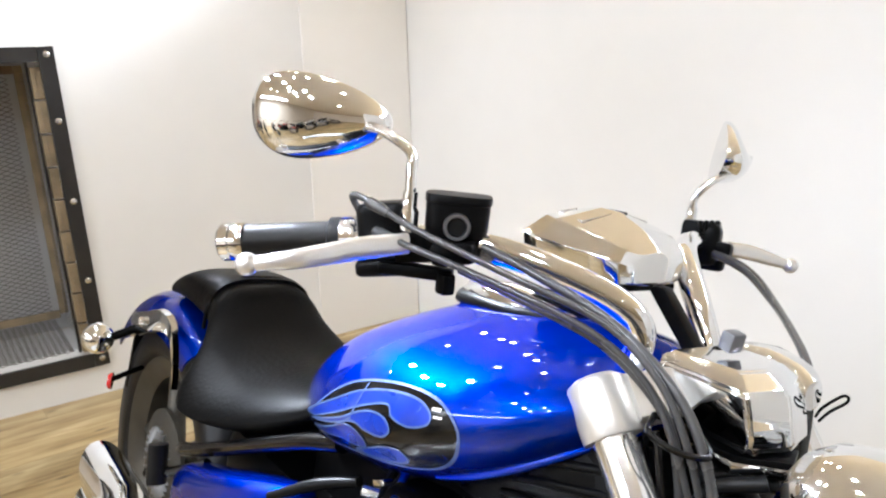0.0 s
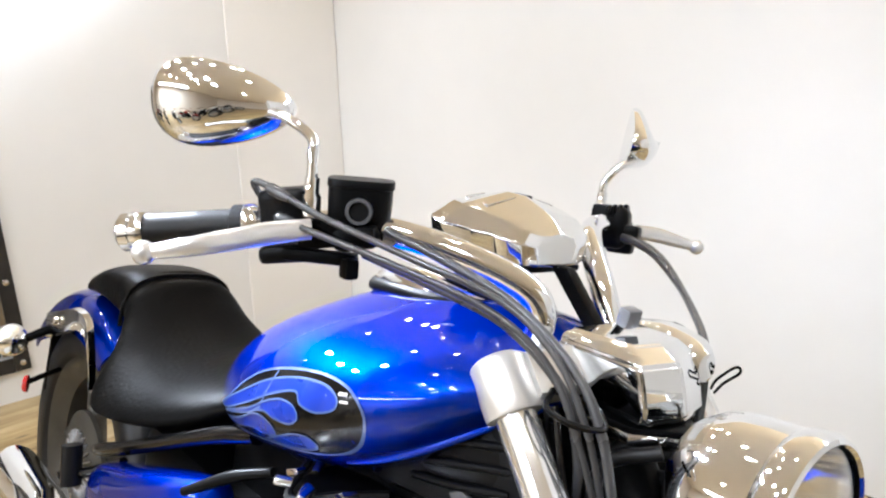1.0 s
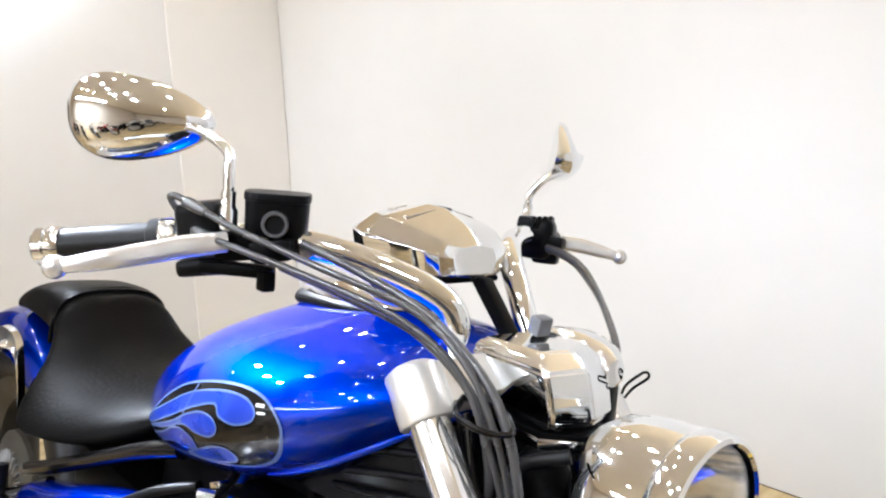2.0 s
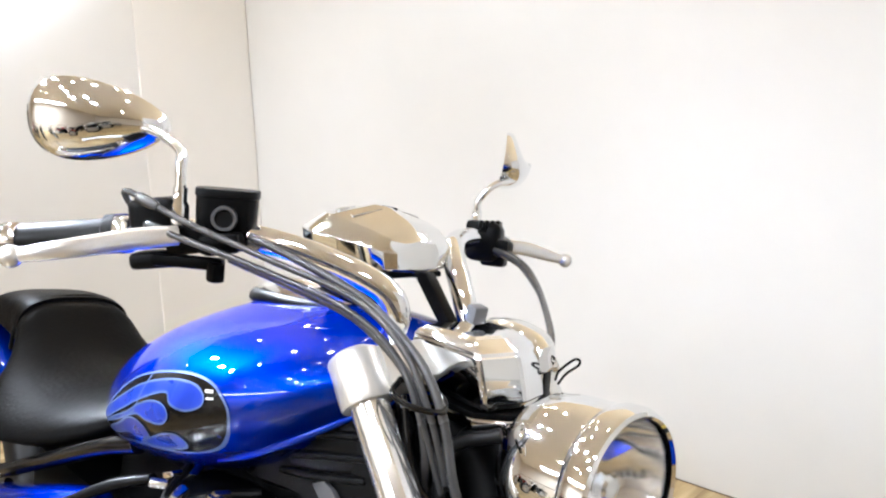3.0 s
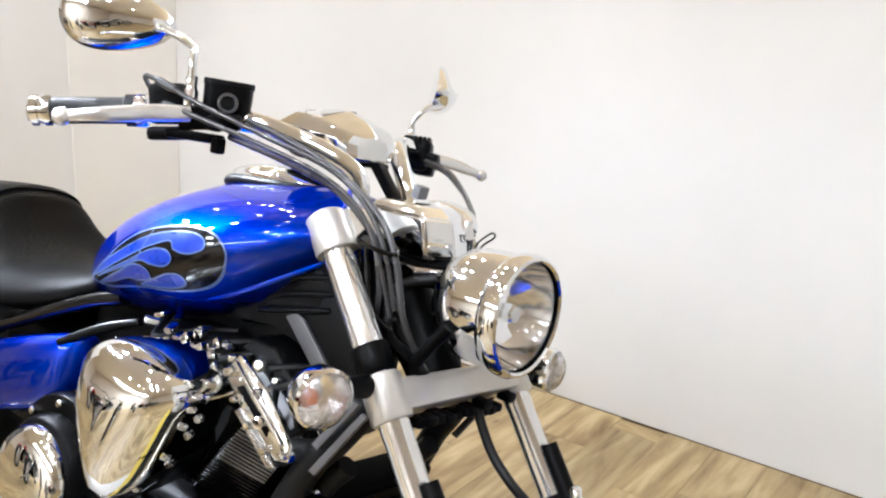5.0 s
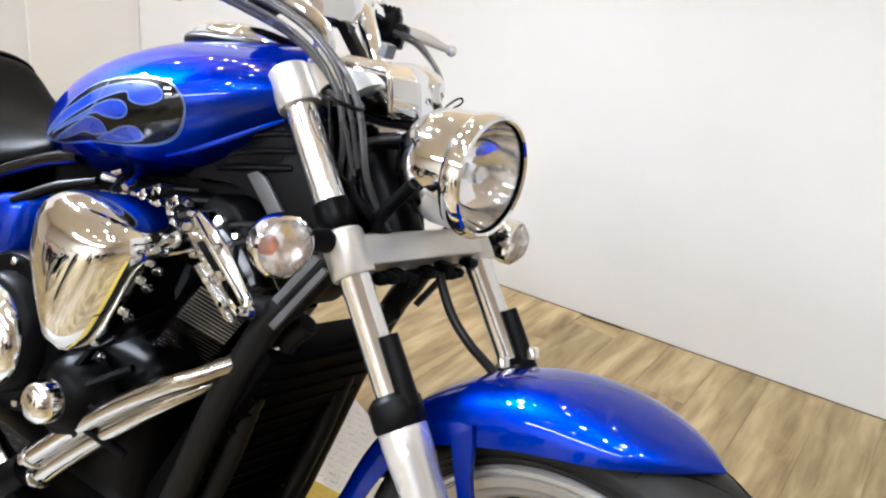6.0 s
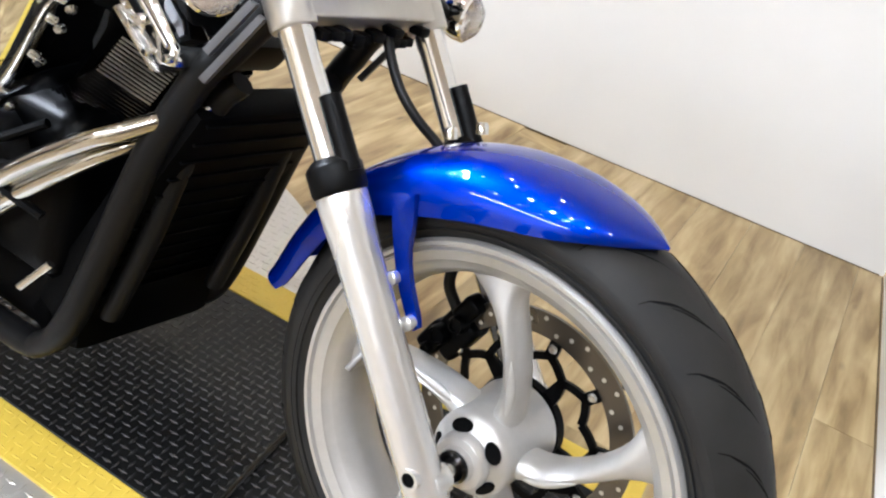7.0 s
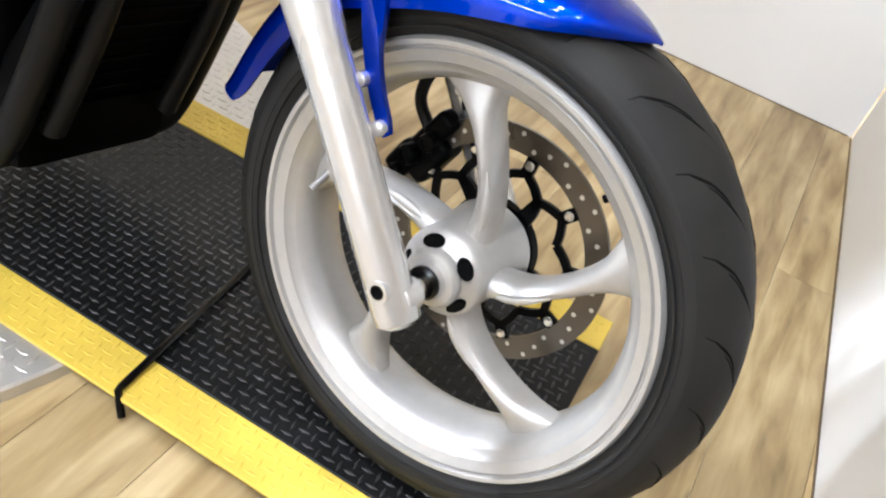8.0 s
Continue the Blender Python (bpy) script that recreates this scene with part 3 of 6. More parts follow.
front_fender = S("front_fender", fender(NEW(), AXLE, st), BLUE, None, "glossy candy blue front fender")
for sg in (-1, 1):
    y = sg * 0.084
    bm = NEW()
    loops = []
    for q, w in zip(spline([(-0.150, y, 0.566), (-0.1415, y, 0.5385), (-0.134, y, 0.512), (-0.123, y, 0.488), (-0.1075, y, 0.464), (-0.0905, y, 0.4425)], 5), np.interp(np.linspace(0, 1, 26), [0, 0.2, 0.4, 0.6, 0.9, 1], [0.019, 0.0165, 0.0115, 0.0095, 0.0080, 0.004])):
        e = Vector((0.66, 0, 0.75)) * w
        loops.append([q - e + YAX * 0.004, q + e * 0.9 + YAX * 0.004, q + e, q + e * 0.9 - YAX * 0.004, q - e * 0.9 - YAX * 0.005, q - e - YAX * 0.003])
    rings(bm, loops)
    S("fender_bracket", bm, BLUE, front_fender)
    for x, z in ((-0.134, 0.484), (-0.099, 0.448)):
        S("fender_bolt", lathe(NEW(), [(0, 0.007), (0.005, 0.0068), (0.008, 0.005), (0.0085, 0.001), (0.0085, -0.004), (0, -0.004)], (x, y + sg * 0.008, z), YAX * sg, 18), FORK_ALU, front_fender)
for y in (-0.012, 0.05):
    S("cable_guide", bolt_head(NEW(), (-0.165, y, 0.625), (-0.35, 0, 1), 0.007, 0.01), CHROME, front_fender)
S("front_brake_line", tube(NEW(), [(-0.322, 0.03, 0.700), (-0.310, 0.03, 0.674), (-0.281, 0.03, 0.636), (-0.246, 0.03, 0.611), (-0.203, 0.022, 0.598), (-0.185, 0.018, 0.590)], 0.0062, 12), RUBBER, None, "black rubber brake hose")

# headlight
HC = Vector((-0.252, 0, 0.822))
HX = Vector((1, 0.06, 0.02)).normalized()
headlight = S("headlight", lathe(NEW(), [(0.0655, 0.009), (0.068, 0.0115), (0.0715, 0.0095), (0.0745, 0.003), (0.0745, -0.009), (0.0725, -0.014), (0.0700, -0.017), (0.0705, -0.030), (0.0700, -0.052), (0.066, -0.075), (0.054, -0.093), (0.032, -0.103), (0, -0.105)], HC, HX, 64), CHROME, None, "round chrome headlight", 30)
S("headlight_reflector", lathe(NEW(), [(0.064, 0.0), (0.058, -0.02), (0.045, -0.038), (0.025, -0.05), (0.012, -0.053), (0.0, -0.053)], HC, HX, 48), REFLECTOR, headlight, "deep mirror reflector", 60)
S("bulb_shield", lathe(NEW(), [(0, -0.008), (0.010, -0.009), (0.0125, -0.012), (0.0125, -0.020), (0.011, -0.020), (0, -0.018)], HC, HX, 24), CHROME, headlight)
S("headlight_bulb", lathe(NEW(), [(0, -0.012), (0.006, -0.013), (0.008, -0.017), (0.008, -0.03), (0.01, -0.031), (0.01, -0.05), (0, -0.05)], HC, HX, 20), DULL_CHROME, headlight)
S("headlight_lens", lathe(NEW(), [(0, 0.014), (0.02, 0.0135), (0.045, 0.011), (0.065, 0.006), (0.0655, 0.003), (0.045, 0.008), (0.02, 0.0105), (0, 0.011)], HC, HX, 56), GLASS, headlight, "clear headlight glass").visible_shadow = False
S("headlight_seal", lathe(NEW(), [(0.0655, 0.005), (0.0665, 0.0085), (0.0675, 0.0085), (0.068, 0.006), (0.0665, 0.003)], HC, HX, 56, closed=True), BLACK_SATIN, headlight)
for sg in (-1, 1):
    bm = NEW()
    tube(bm, [(-0.30, sg * 0.070, 0.80), (-0.335, sg * 0.078, 0.745), (-0.335, sg * 0.05, 0.722)], 0.008, 10)
    S("headlight_bracket", bm, BLACK_SATIN)
bm = NEW()
tube(bm, [(-0.365, -0.03, 0.84), (-0.40, -0.06, 0.82), (-0.39, -0.075, 0.77), (-0.37, -0.05, 0.74)], 0.0065, 10)
tube(bm, [(-0.372, 0.0, 0.83), (-0.42, -0.02, 0.82), (-0.42, -0.03, 0.77), (-0.38, -0.04, 0.74), (-0.35, -0.06, 0.75)], 0.008, 10)
tube(bm, [(-0.367, 0.02, 0.80), (-0.41, 0.01, 0.79), (-0.41, -0.01, 0.745), (-0.37, -0.02, 0.72)], 0.006, 10)
S("wiring_loom", bm, RUBBER, None, "black wiring behind the headlight")

# turn signals
for sg in (-1, 1):
    c = Vector((-0.318, -0.226, 0.730)) if sg < 0 else Vector((-0.332, 0.214, 0.704))
    ax = Vector((1, sg * 0.22, -0.02)).normalized()
    sig = S("turn_signal", lathe(NEW(), [(0.0305, 0.004), (0.0335, 0.001), (0.0335, -0.012), (0.031, -0.022), (0.022, -0.038), (0.010, -0.046), (0, -0.047)], c, ax, 40), CHROME, None, "round chrome front turn signal with a clear lens")
    lens = lathe(NEW(), [(0, 0.019), (0.010, 0.0180), (0.019, 0.0145), (0.026, 0.0090), (0.031, 0.002), (0.0290, 0.001), (0.024, 0.0075), (0.018, 0.0122), (0.010, 0.0155), (0, 0.0165)], c, ax, 72)
    for v in lens.verts:
        # radial flutes
        d = v.co - c
        q = d - ax * d.dot(ax)
        k = math.atan2(q.z, q.dot(YAX.cross(Vector((0, 0, 1)))) + q.y)
        v.co += ax * 0.0004 * math.cos(24 * k) * min(1, q.length / 0.014)
    S("signal_lens", lens, LENS, sig, "clear ribbed lens over an amber bulb").visible_shadow = False
    S("signal_reflector", lathe(NEW(), [(0.0300, 0.001), (0.0280, -0.008), (0.021, -0.017), (0.010, -0.021), (0, -0.021)], c, ax, 24), REFLECTOR, sig, "", 4)
    S("signal_bulb", lathe(NEW(), [(0, 0.004), (0.005, 0.003), (0.009, -0.002), (0.011, -0.008), (0, -0.012)], c + ax * -0.004 + Vector((-0.004, -0.010, -0.002)), ax, 20), AMBER, sig)
    S("signal_stalk", tube(NEW(), [c + ax * -0.02 + YAX * -sg * 0.03, Vector((fx(0.722), sg * 0.14, 0.722))], [0.011, 0.014], 16), BLACK_SATIN, sig)

# gauge pod: an angular visor with a top panel, facing the rider
def pod_ring(x, zt, top, crease, low, y0=0.004):
    (wt, zs), (wc, zc), (wb, zb) = top, crease, low
    return [(x, y0 - wb, zb), (x, y0 - wc, zc), (x, y0 - wt, zs), (x, y0, zt), (x, y0 + wt, zs), (x, y0 + wc, zc), (x, y0 + wb, zb), (x, y0, zb - 0.003)]


bm = NEW()
rings(bm, [pod_ring(-0.694, 1.000, (0.030, 0.996), (0.050, 0.986), (0.048, 0.972)), pod_ring(-0.664, 1.019, (0.048, 1.012), (0.078, 0.995), (0.074, 0.976)), pod_ring(-0.634, 1.025, (0.059, 1.012), (0.084, 0.992), (0.077, 0.971)),
           pod_ring(-0.603, 1.024, (0.057, 1.008), (0.072, 0.989), (0.065, 0.965)), pod_ring(-0.574, 1.014, (0.050, 1.003), (0.066, 0.988), (0.060, 0.962)), pod_ring(-0.561, 1.007, (0.044, 0.998), (0.057, 0.985), (0.052, 0.961)),
           pod_ring(-0.552, 1.000, (0.035, 0.994), (0.045, 0.982), (0.041, 0.961)), pod_ring(-0.546, 0.995, (0.022, 0.991), (0.029, 0.980), (0.026, 0.961)), pod_ring(-0.5435, 0.992, (0.008, 0.989), (0.011, 0.979), (0.010, 0.962))])
bmesh.ops.bevel(bm, geom=bm.edges[:], offset=0.0014, segments=2, affect="EDGES")
gauge = weighted(S("gauge_pod", bm, CHROME, None, "angular chrome speedometer pod over the handlebar", 60))
S("pod_slot", box(NEW(), (-0.617, 0.012, 1.0222), (0.026, 0.0045, 0.003), 0.0008, Matrix.Rotation(radians(-14), 3, "X")), BLACK_SATIN, gauge)
for sg in (-1, 1):
    # pressed panel lines on the visor's top
    S("pod_line", tube(NEW(), [(-0.660, 0.004 + sg * 0.010, 1.0195), (-0.660, 0.004 + sg * 0.036, 1.0155), (-0.610, 0.004 + sg * 0.046, 1.0130), (-0.607, 0.004 + sg * 0.010, 1.0215)], 0.0007, 6, smooth=False), DULL_CHROME, gauge)
S("gauge_face", lathe(NEW(), [(0, -0.006), (0.024, -0.005), (0.030, 0.0), (0.032, 0.010), (0.030, 0.02), (0, 0.02)], (-0.697, -0.006, 0.979), (0.96, 0, -0.28), 36), BLACK_GLOSS, gauge, "dark speedometer face")
S("pod_underside", prism(NEW(), [(-0.69, -0.052, 0.970), (-0.60, -0.058, 0.957), (-0.56, -0.045, 0.953), (-0.56, 0.05, 0.953), (-0.60, 0.06, 0.957), (-0.69, 0.058, 0.970)], (0, 0, -0.003), (0, 0, 0.004), 0.002), BLACK_PLASTIC, gauge)
bm = NEW()
prism(bm, [(-0.560, 0.010, 0.960), (-0.534, 0.010, 0.960), (-0.472, 0.0, 0.912), (-0.490, 0.0, 0.908)], (0, -0.005, 0), (0, 0.009, 0), 0.003)
S("pod_bracket", bm, BLACK_SATIN, gauge)
S("lock_tab", box(NEW(), (-0.437, -0.007, 0.936), (0.014, 0.018, 0.018), 0.003, Matrix.Rotation(0.2, 3, "Y")), GREY_PLASTIC)

# chrome nose cover ahead of the yoke
bm = NEW()
tip = [(-0.47, -0.050, 0.922), (-0.400, -0.044, 0.924), (-0.394, -0.010, 0.925), (-0.408, 0.024, 0.925), (-0.47, 0.034, 0.921)]
top = [(-0.475, -0.060, 0.911), (-0.379, -0.057, 0.912), (-0.374, -0.008, 0.911), (-0.393, 0.036, 0.913), (-0.475, 0.046, 0.908)]
mid = [(-0.468, -0.054, 0.888), (-0.374, -0.052, 0.886), (-0.369, -0.003, 0.885), (-0.388, 0.043, 0.886), (-0.468, 0.046, 0.888)]
low = [(-0.458, -0.047, 0.866), (-0.374, -0.047, 0.863), (-0.368, 0.003, 0.862), (-0.386, 0.049, 0.859), (-0.458, 0.044, 0.864)]
bot = [(-0.455, -0.040, 0.857), (-0.382, -0.040, 0.856), (-0.377, 0.002, 0.856), (-0.393, 0.042, 0.854), (-0.455, 0.036, 0.857)]
rings(bm, [bot, low, mid, top, tip])
bmesh.ops.bevel(bm, geom=bm.edges[:], offset=0.0042, segments=3, affect="EDGES")
nose = weighted(S("nose_cover", bm, CHROME, None, "chrome cover in front of the steering head", 60))
S("nose_band", prism(NEW(), [(-0.45, -0.050, 0), (-0.388, -0.047, 0), (-0.358, -0.010, 0), (-0.376, 0.022, 0), (-0.45, 0.032, 0)], (0, 0, 0.850), (0, 0, 0.8565), 0.002), BLACK_SATIN, nose)
S("nose_base", prism(NEW(), [(-0.45, -0.046, 0), (-0.392, -0.043, 0), (-0.364, -0.010, 0), (-0.38, 0.018, 0), (-0.45, 0.028, 0)], (0, 0, 0.838), (0, 0, 0.8495), 0.003), CHROME, nose)
S("nose_lobe", loft(NEW(), resample([(-0.47, 0.018, 0.922, 0.885, 2.6, 0.5, 0.052), (-0.44, 0.024, 0.926, 0.878, 2.6, 0.5, 0.054), (-0.405, 0.022, 0.920, 0.876, 2.6, 0.5, 0.052), (-0.388, 0.012, 0.910, 0.884, 2.4, 0.5, 0.048)], 3), 20), CHROME, nose, "", 50)

# handlebar
def bar_path(sg):
    if sg > 0:
        return [(-0.500, 0.055, 0.880), (-0.512, 0.056, 0.906), (-0.536, 0.060, 0.943), (-0.566, 0.072, 0.972), (-0.605, 0.110, 0.985), (-0.66, 0.185, 0.983), (-0.705, 0.245, 0.975), (-0.735, 0.29, 0.968), (-0.765, 0.346, 0.955)]
    return [(-0.505, sg * 0.062, 0.885), (-0.487, sg * 0.066, 0.925), (-0.495, sg * 0.076, 0.950), (-0.530, sg * 0.106, 0.970), (-0.585, sg * 0.158, 0.988), (-0.635, sg * 0.21, 0.990), (-0.675, sg * 0.247, 0.984), (-0.72, sg * 0.296, 0.974), (-0.765, sg * 0.346, 0.963)]


for sg in (-1, 1):
    path = bar_path(sg)
    hb = S("handlebar", tube(NEW(), path, 0.0135, 18), CHROME, None, "chrome pulled-back handlebar")
    g0, g1 = (Vector((-0.692, -0.265, 0.981)), Vector((-0.775, -0.357, 0.961))) if sg < 0 else (Vector((-0.735, 0.29, 0.965)), Vector((-0.80, 0.39, 0.950)))
    d = (g1 - g0).normalized()
    S("grip", lathe(NEW(), [(0, 0), (0.020, 0), (0.020, 0.012), (0.0165, 0.014), (0.0165, 0.104), (0, 0.104)], g0, d, 28), RUBBER, hb, "black rubber hand grip")
    S("grip_ring", lathe(NEW(), [(0, -0.014), (0.0185, -0.014), (0.0205, -0.010), (0.0205, 0), (0, 0)], g0, d, 28), CHROME, hb)
    S("bar_end", lathe(NEW(), [(0, 0.100), (0.0178, 0.100), (0.019, 0.103), (0.019, 0.109), (0.0165, 0.110), (0.0165, 0.114), (0.019, 0.115), (0.019, 0.124), (0.016, 0.127), (0, 0.127)], g0, d, 28), CHROME, hb, "chrome ringed bar end")
    # switch housing
    bm = NEW()
    rot = d.to_track_quat("X", "Z").to_matrix()
    c = Vector((-0.662, -0.238, 0.988)) if sg < 0 else Vector((-0.712, 0.262, 0.966))
    if sg < 0:
        box(bm, c + Vector((0, 0, 0.008)), (0.046, 0.044, 0.05), 0.009, rot, 3)
        box(bm, c + Vector((0.004, 0, -0.028)), (0.050, 0.034, 0.017), 0.007, rot, 3)
    else:
        box(bm, c + Vector((0, 0, 0.004)), (0.050, 0.050, 0.058), 0.016, rot, 4)
        box(bm, c + Vector((0.010, 0.012, -0.020)), (0.036, 0.036, 0.022), 0.008, rot, 3)
        for k in range(4):
            box(bm, c + Vector((0.012, -0.020 + 0.011 * k, 0.030)), (0.026, 0.006, 0.012), 0.002, rot, 1)
    S("switch_housing", bm, BLACK_PLASTIC, hb)
    # lever
    ball = Vector((-0.652, sg * 0.373, 0.965 if sg < 0 else 0.950))
    bm = NEW()
    pts = [Vector((-0.69, 0.29, 0.966)), Vector((-0.678, 0.32, 0.963)), Vector((-0.665, 0.345, 0.957)), ball] if sg > 0 else [Vector((-0.622, -0.235, 0.988)), Vector((-0.627, -0.273, 0.984)), Vector((-0.626, -0.308, 0.979)), Vector((-0.629, -0.345, 0.973)), ball]
    cl = spline(pts, 6)
    wz = np.interp(np.linspace(0, 1, len(cl)), [0, 0.3, 0.6, 0.9, 1], [0.010, 0.0105, 0.0095, 0.007, 0.0065])
    loops = []
    for i, q in enumerate(cl):
        dd = (cl[min(i + 1, len(cl) - 1)] - cl[max(i - 1, 0)]).normalized()
        s = dd.cross(Vector((0, 0, 1))).normalized()
        u = s.cross(dd)
        loops.append([q + s * 0.0055 * math.cos(a) + u * wz[i] * math.sin(a) for a in (2 * math.pi * k / 12 for k in range(12))])
    rings(bm, loops)
    x = bmesh.ops.create_uvsphere(bm, u_segments=14, v_segments=10, radius=0.0105)
    bmesh.ops.translate(bm, verts=x["verts"], vec=ball)
    S("lever", bm, FORK_ALU, hb, "polished aluminium lever")
    bm = NEW()
    if sg < 0:
        box(bm, (-0.598, -0.200, 0.984), (0.040, 0.030, 0.020), 0.006, rot, 2)
        box(bm, (-0.63, -0.215, 0.985), (0.05, 0.03, 0.03), 0.006, rot, 2)
        lathe(bm, [(0, -0.012), (0.006, -0.012), (0.006, 0.012), (0, 0.012)], (-0.598, -0.212, 0.984), (0, 0, 1), 14)
    else:
        box(bm, (-0.715, 0.250, 0.985), (0.05, 0.03, 0.03), 0.008, rot, 2)
        box(bm, (-0.685, 0.275, 0.966), (0.04, 0.022, 0.02), 0.006, rot, 2)
    S("lever_perch", bm, BLACK_SATIN, hb)
    # mirror
    mc = Vector((-0.76, sg * 0.268, 1.094)) if sg < 0 else Vector((-0.752, 0.335, 1.092))
    bm = NEW()
    outline = []
    lay = []
    for k in range(40):
        a = 2 * math.pi * k / 40
        ca, sa = math.cos(a), math.sin(a)
        yy = 0.071 * math.copysign(abs(ca) ** 0.86, ca)
        zz = 0.0455 * math.copysign(abs(sa) ** 0.86, sa)
        # taller outboard, tapering to a low inboard tip
        t = max(0.0, (yy / 0.071 + 1) / 2)
        zz = (zz * (0.45 + 0.60 * t ** 0.75)) * 1.12 + 0.009 * t - 0.007
        outline.append((yy, zz))
    for dx, sc in ((-0.012, 0.985), (-0.004, 1.0), (0.004, 0.985), (0.012, 0.92), (0.019, 0.80), (0.025, 0.6), (0.0285, 0.35), (0.030, 0.1)):
        loop = []
        for yy, zz in outline:
            # the far shell is a wedge: pointed above, deep at its foot
            f = min(1.0, max(0.0, (zz + 0.045) / 0.10)) if sg > 0 else 0.0
            loop.append(mc + Vector((dx * (1.0 + 0.2 * (1 - f) ** 2 - 0.6 * f if sg > 0 else 1.0), sg * yy * sc * (1 - 0.48 * f ** 1.8), zz * sc)))
        lay.append(loop)
    lay = [[mc + Matrix.Rotation(sg * radians(30 if sg < 0 else 48), 3, "Z") @ Matrix.Rotation(sg * radians(-4), 3, "X") @ (q - mc) for q in lp] for lp in lay]
    rings(bm, lay)
    mirror = S("mirror", bm, CHROME, None, "chrome teardrop rear-view mirror", 60)
    st0 = Vector((-0.636, -0.229, 1.028)) if sg < 0 else Vector((-0.737, 0.265, 1.008))
    S("mirror_stem", tube(NEW(), [st0, st0 + Vector((-0.002, 0, 0.022)), st0 + Vector((-0.012, -sg * 0.002, 0.042)), mc + Vector((0.055, 0.035, -0.008)), mc + Vector((0.02, 0.025, -0.008))] if sg < 0 else [st0, st0 + Vector((0.002, 0, 0.02)), st0 + Vector((0.015, 0.012, 0.043)), mc + Vector((0.03, -0.02, -0.03)), mc + Vector((0.018, -0.004, -0.026))], 0.0052, 12), CHROME, mirror)
    S("mirror_nut", lathe(NEW(), [(0, -0.03), (0.0095, -0.03), (0.0095, -0.012), (0.007, -0.008), (0.007, 0.006), (0, 0.006)], st0, (0, 0, 1), 14), CHROME, mirror)

# brake fluid reservoir on the right bar
bm = NEW()
rot = Matrix.Rotation(radians(58), 3, "Z")
RC = Vector((-0.617, -0.188, 1.004))
out = []
for k in range(28):
    t = 2 * math.pi * k / 28
    c, s = math.cos(t), math.sin(t)
    out.append(rot @ Vector((0.0305 * math.copysign(abs(c) ** 0.40, c), 0.023 * math.copysign(abs(s) ** 0.75, s), 0)))
rings(bm, [[RC + q * sc + Vector((0, 0, z)) for q in out] for z, sc in ((-0.018, 0.88), (-0.015, 0.95), (0.008, 0.975), (0.0235, 0.985), (0.024, 1.025), (0.030, 1.025), (0.0315, 1.0), (0.0315, 0.5))])
resv = S("fluid_reservoir", bm, BLACK_PLASTIC, None, "black brake fluid reservoir with a sight glass")
nf = (rot @ Vector((0, -1, 0)))
S("sight_glass", lathe(NEW(), [(0, 0.002), (0.008, 0.002), (0.009, 0.004), (0.0120, 0.004), (0.0128, 0.002), (0.0128, -0.004), (0, -0.004)], RC + Vector((0, 0, 0.004)) + nf * 0.0235, nf, 24), FRAME_BLACK, resv)
S("sight_ring", lathe(NEW(), [(0.0088, 0.003), (0.0092, 0.0052), (0.0118, 0.0052), (0.0124, 0.003)], RC + Vector((0, 0, 0.004)) + nf * 0.0237, nf, 24, closed=True), GREY_PLASTIC, resv)
S("banjo_bolt", lathe(NEW(), [(0, 0.008), (0.007, 0.008), (0.009, 0.005), (0.009, -0.01), (0, -0.01)], RC + rot @ Vector((0.030, -0.018, -0.018)), (1, -0.6, 0), 14), DULL_CHROME, resv)

# cables on the right side
CABLES = [
    ([(-0.668, -0.262, 1.008), (-0.672, -0.270, 1.024), (-0.655, -0.262, 1.022), (-0.61, -0.235, 1.003), (-0.54, -0.185, 0.978), (-0.47, -0.13, 0.950), (-0.42, -0.108, 0.912), (-0.388, -0.098, 0.86), (-0.375, -0.085, 0.80)], 0.0033),
    ([(-0.665, -0.258, 0.998), (-0.62, -0.245, 0.990), (-0.545, -0.19, 0.968), (-0.475, -0.137, 0.941), (-0.428, -0.110, 0.905), (-0.395, -0.10, 0.85), (-0.380, -0.085, 0.79)], 0.0033),
    ([(-0.585, -0.178, 0.992), (-0.54, -0.155, 0.978), (-0.47, -0.118, 0.948), (-0.41, -0.098, 0.905), (-0.378, -0.092, 0.86), (-0.358, -0.088, 0.80), (-0.348, -0.07, 0.76), (-0.34, -0.04, 0.72)], 0.0045),
    ([(-0.60, -0.19, 0.968), (-0.53, -0.16, 0.952), (-0.47, -0.122, 0.928), (-0.418, -0.10, 0.885), (-0.402, -0.09, 0.83), (-0.41, -0.075, 0.78), (-0.42, -0.03, 0.77)], 0.0045),
]
for pts, r in CABLES:
    S("control_cable", tube(NEW(), pts, r, 10), CABLE, None, "black control cable running down from the handlebar")
for a, b in (((-0.656, -0.263, 1.0215), (-0.634, -0.251, 1.0135)), ((-0.650, -0.2555, 0.9955), (-0.622, -0.2455, 0.9905))):
    S("cable_ferrule", tube(NEW(), [Vector(a), Vector(a).lerp(Vector(b), 0.15), Vector(a).lerp(Vector(b), 0.6), Vector(b)], [0.0045, 0.0058, 0.0058, 0.0042], 12, 4), CABLE)
S("switch_bridge", box(box(NEW(), (-0.625, -0.222, 0.962), (0.070, 0.018, 0.012), 0.004, Matrix.Rotation(radians(48), 3, "Z"), 2), (-0.600, -0.205, 0.955), (0.016, 0.014, 0.020), 0.004), BLACK_SATIN)
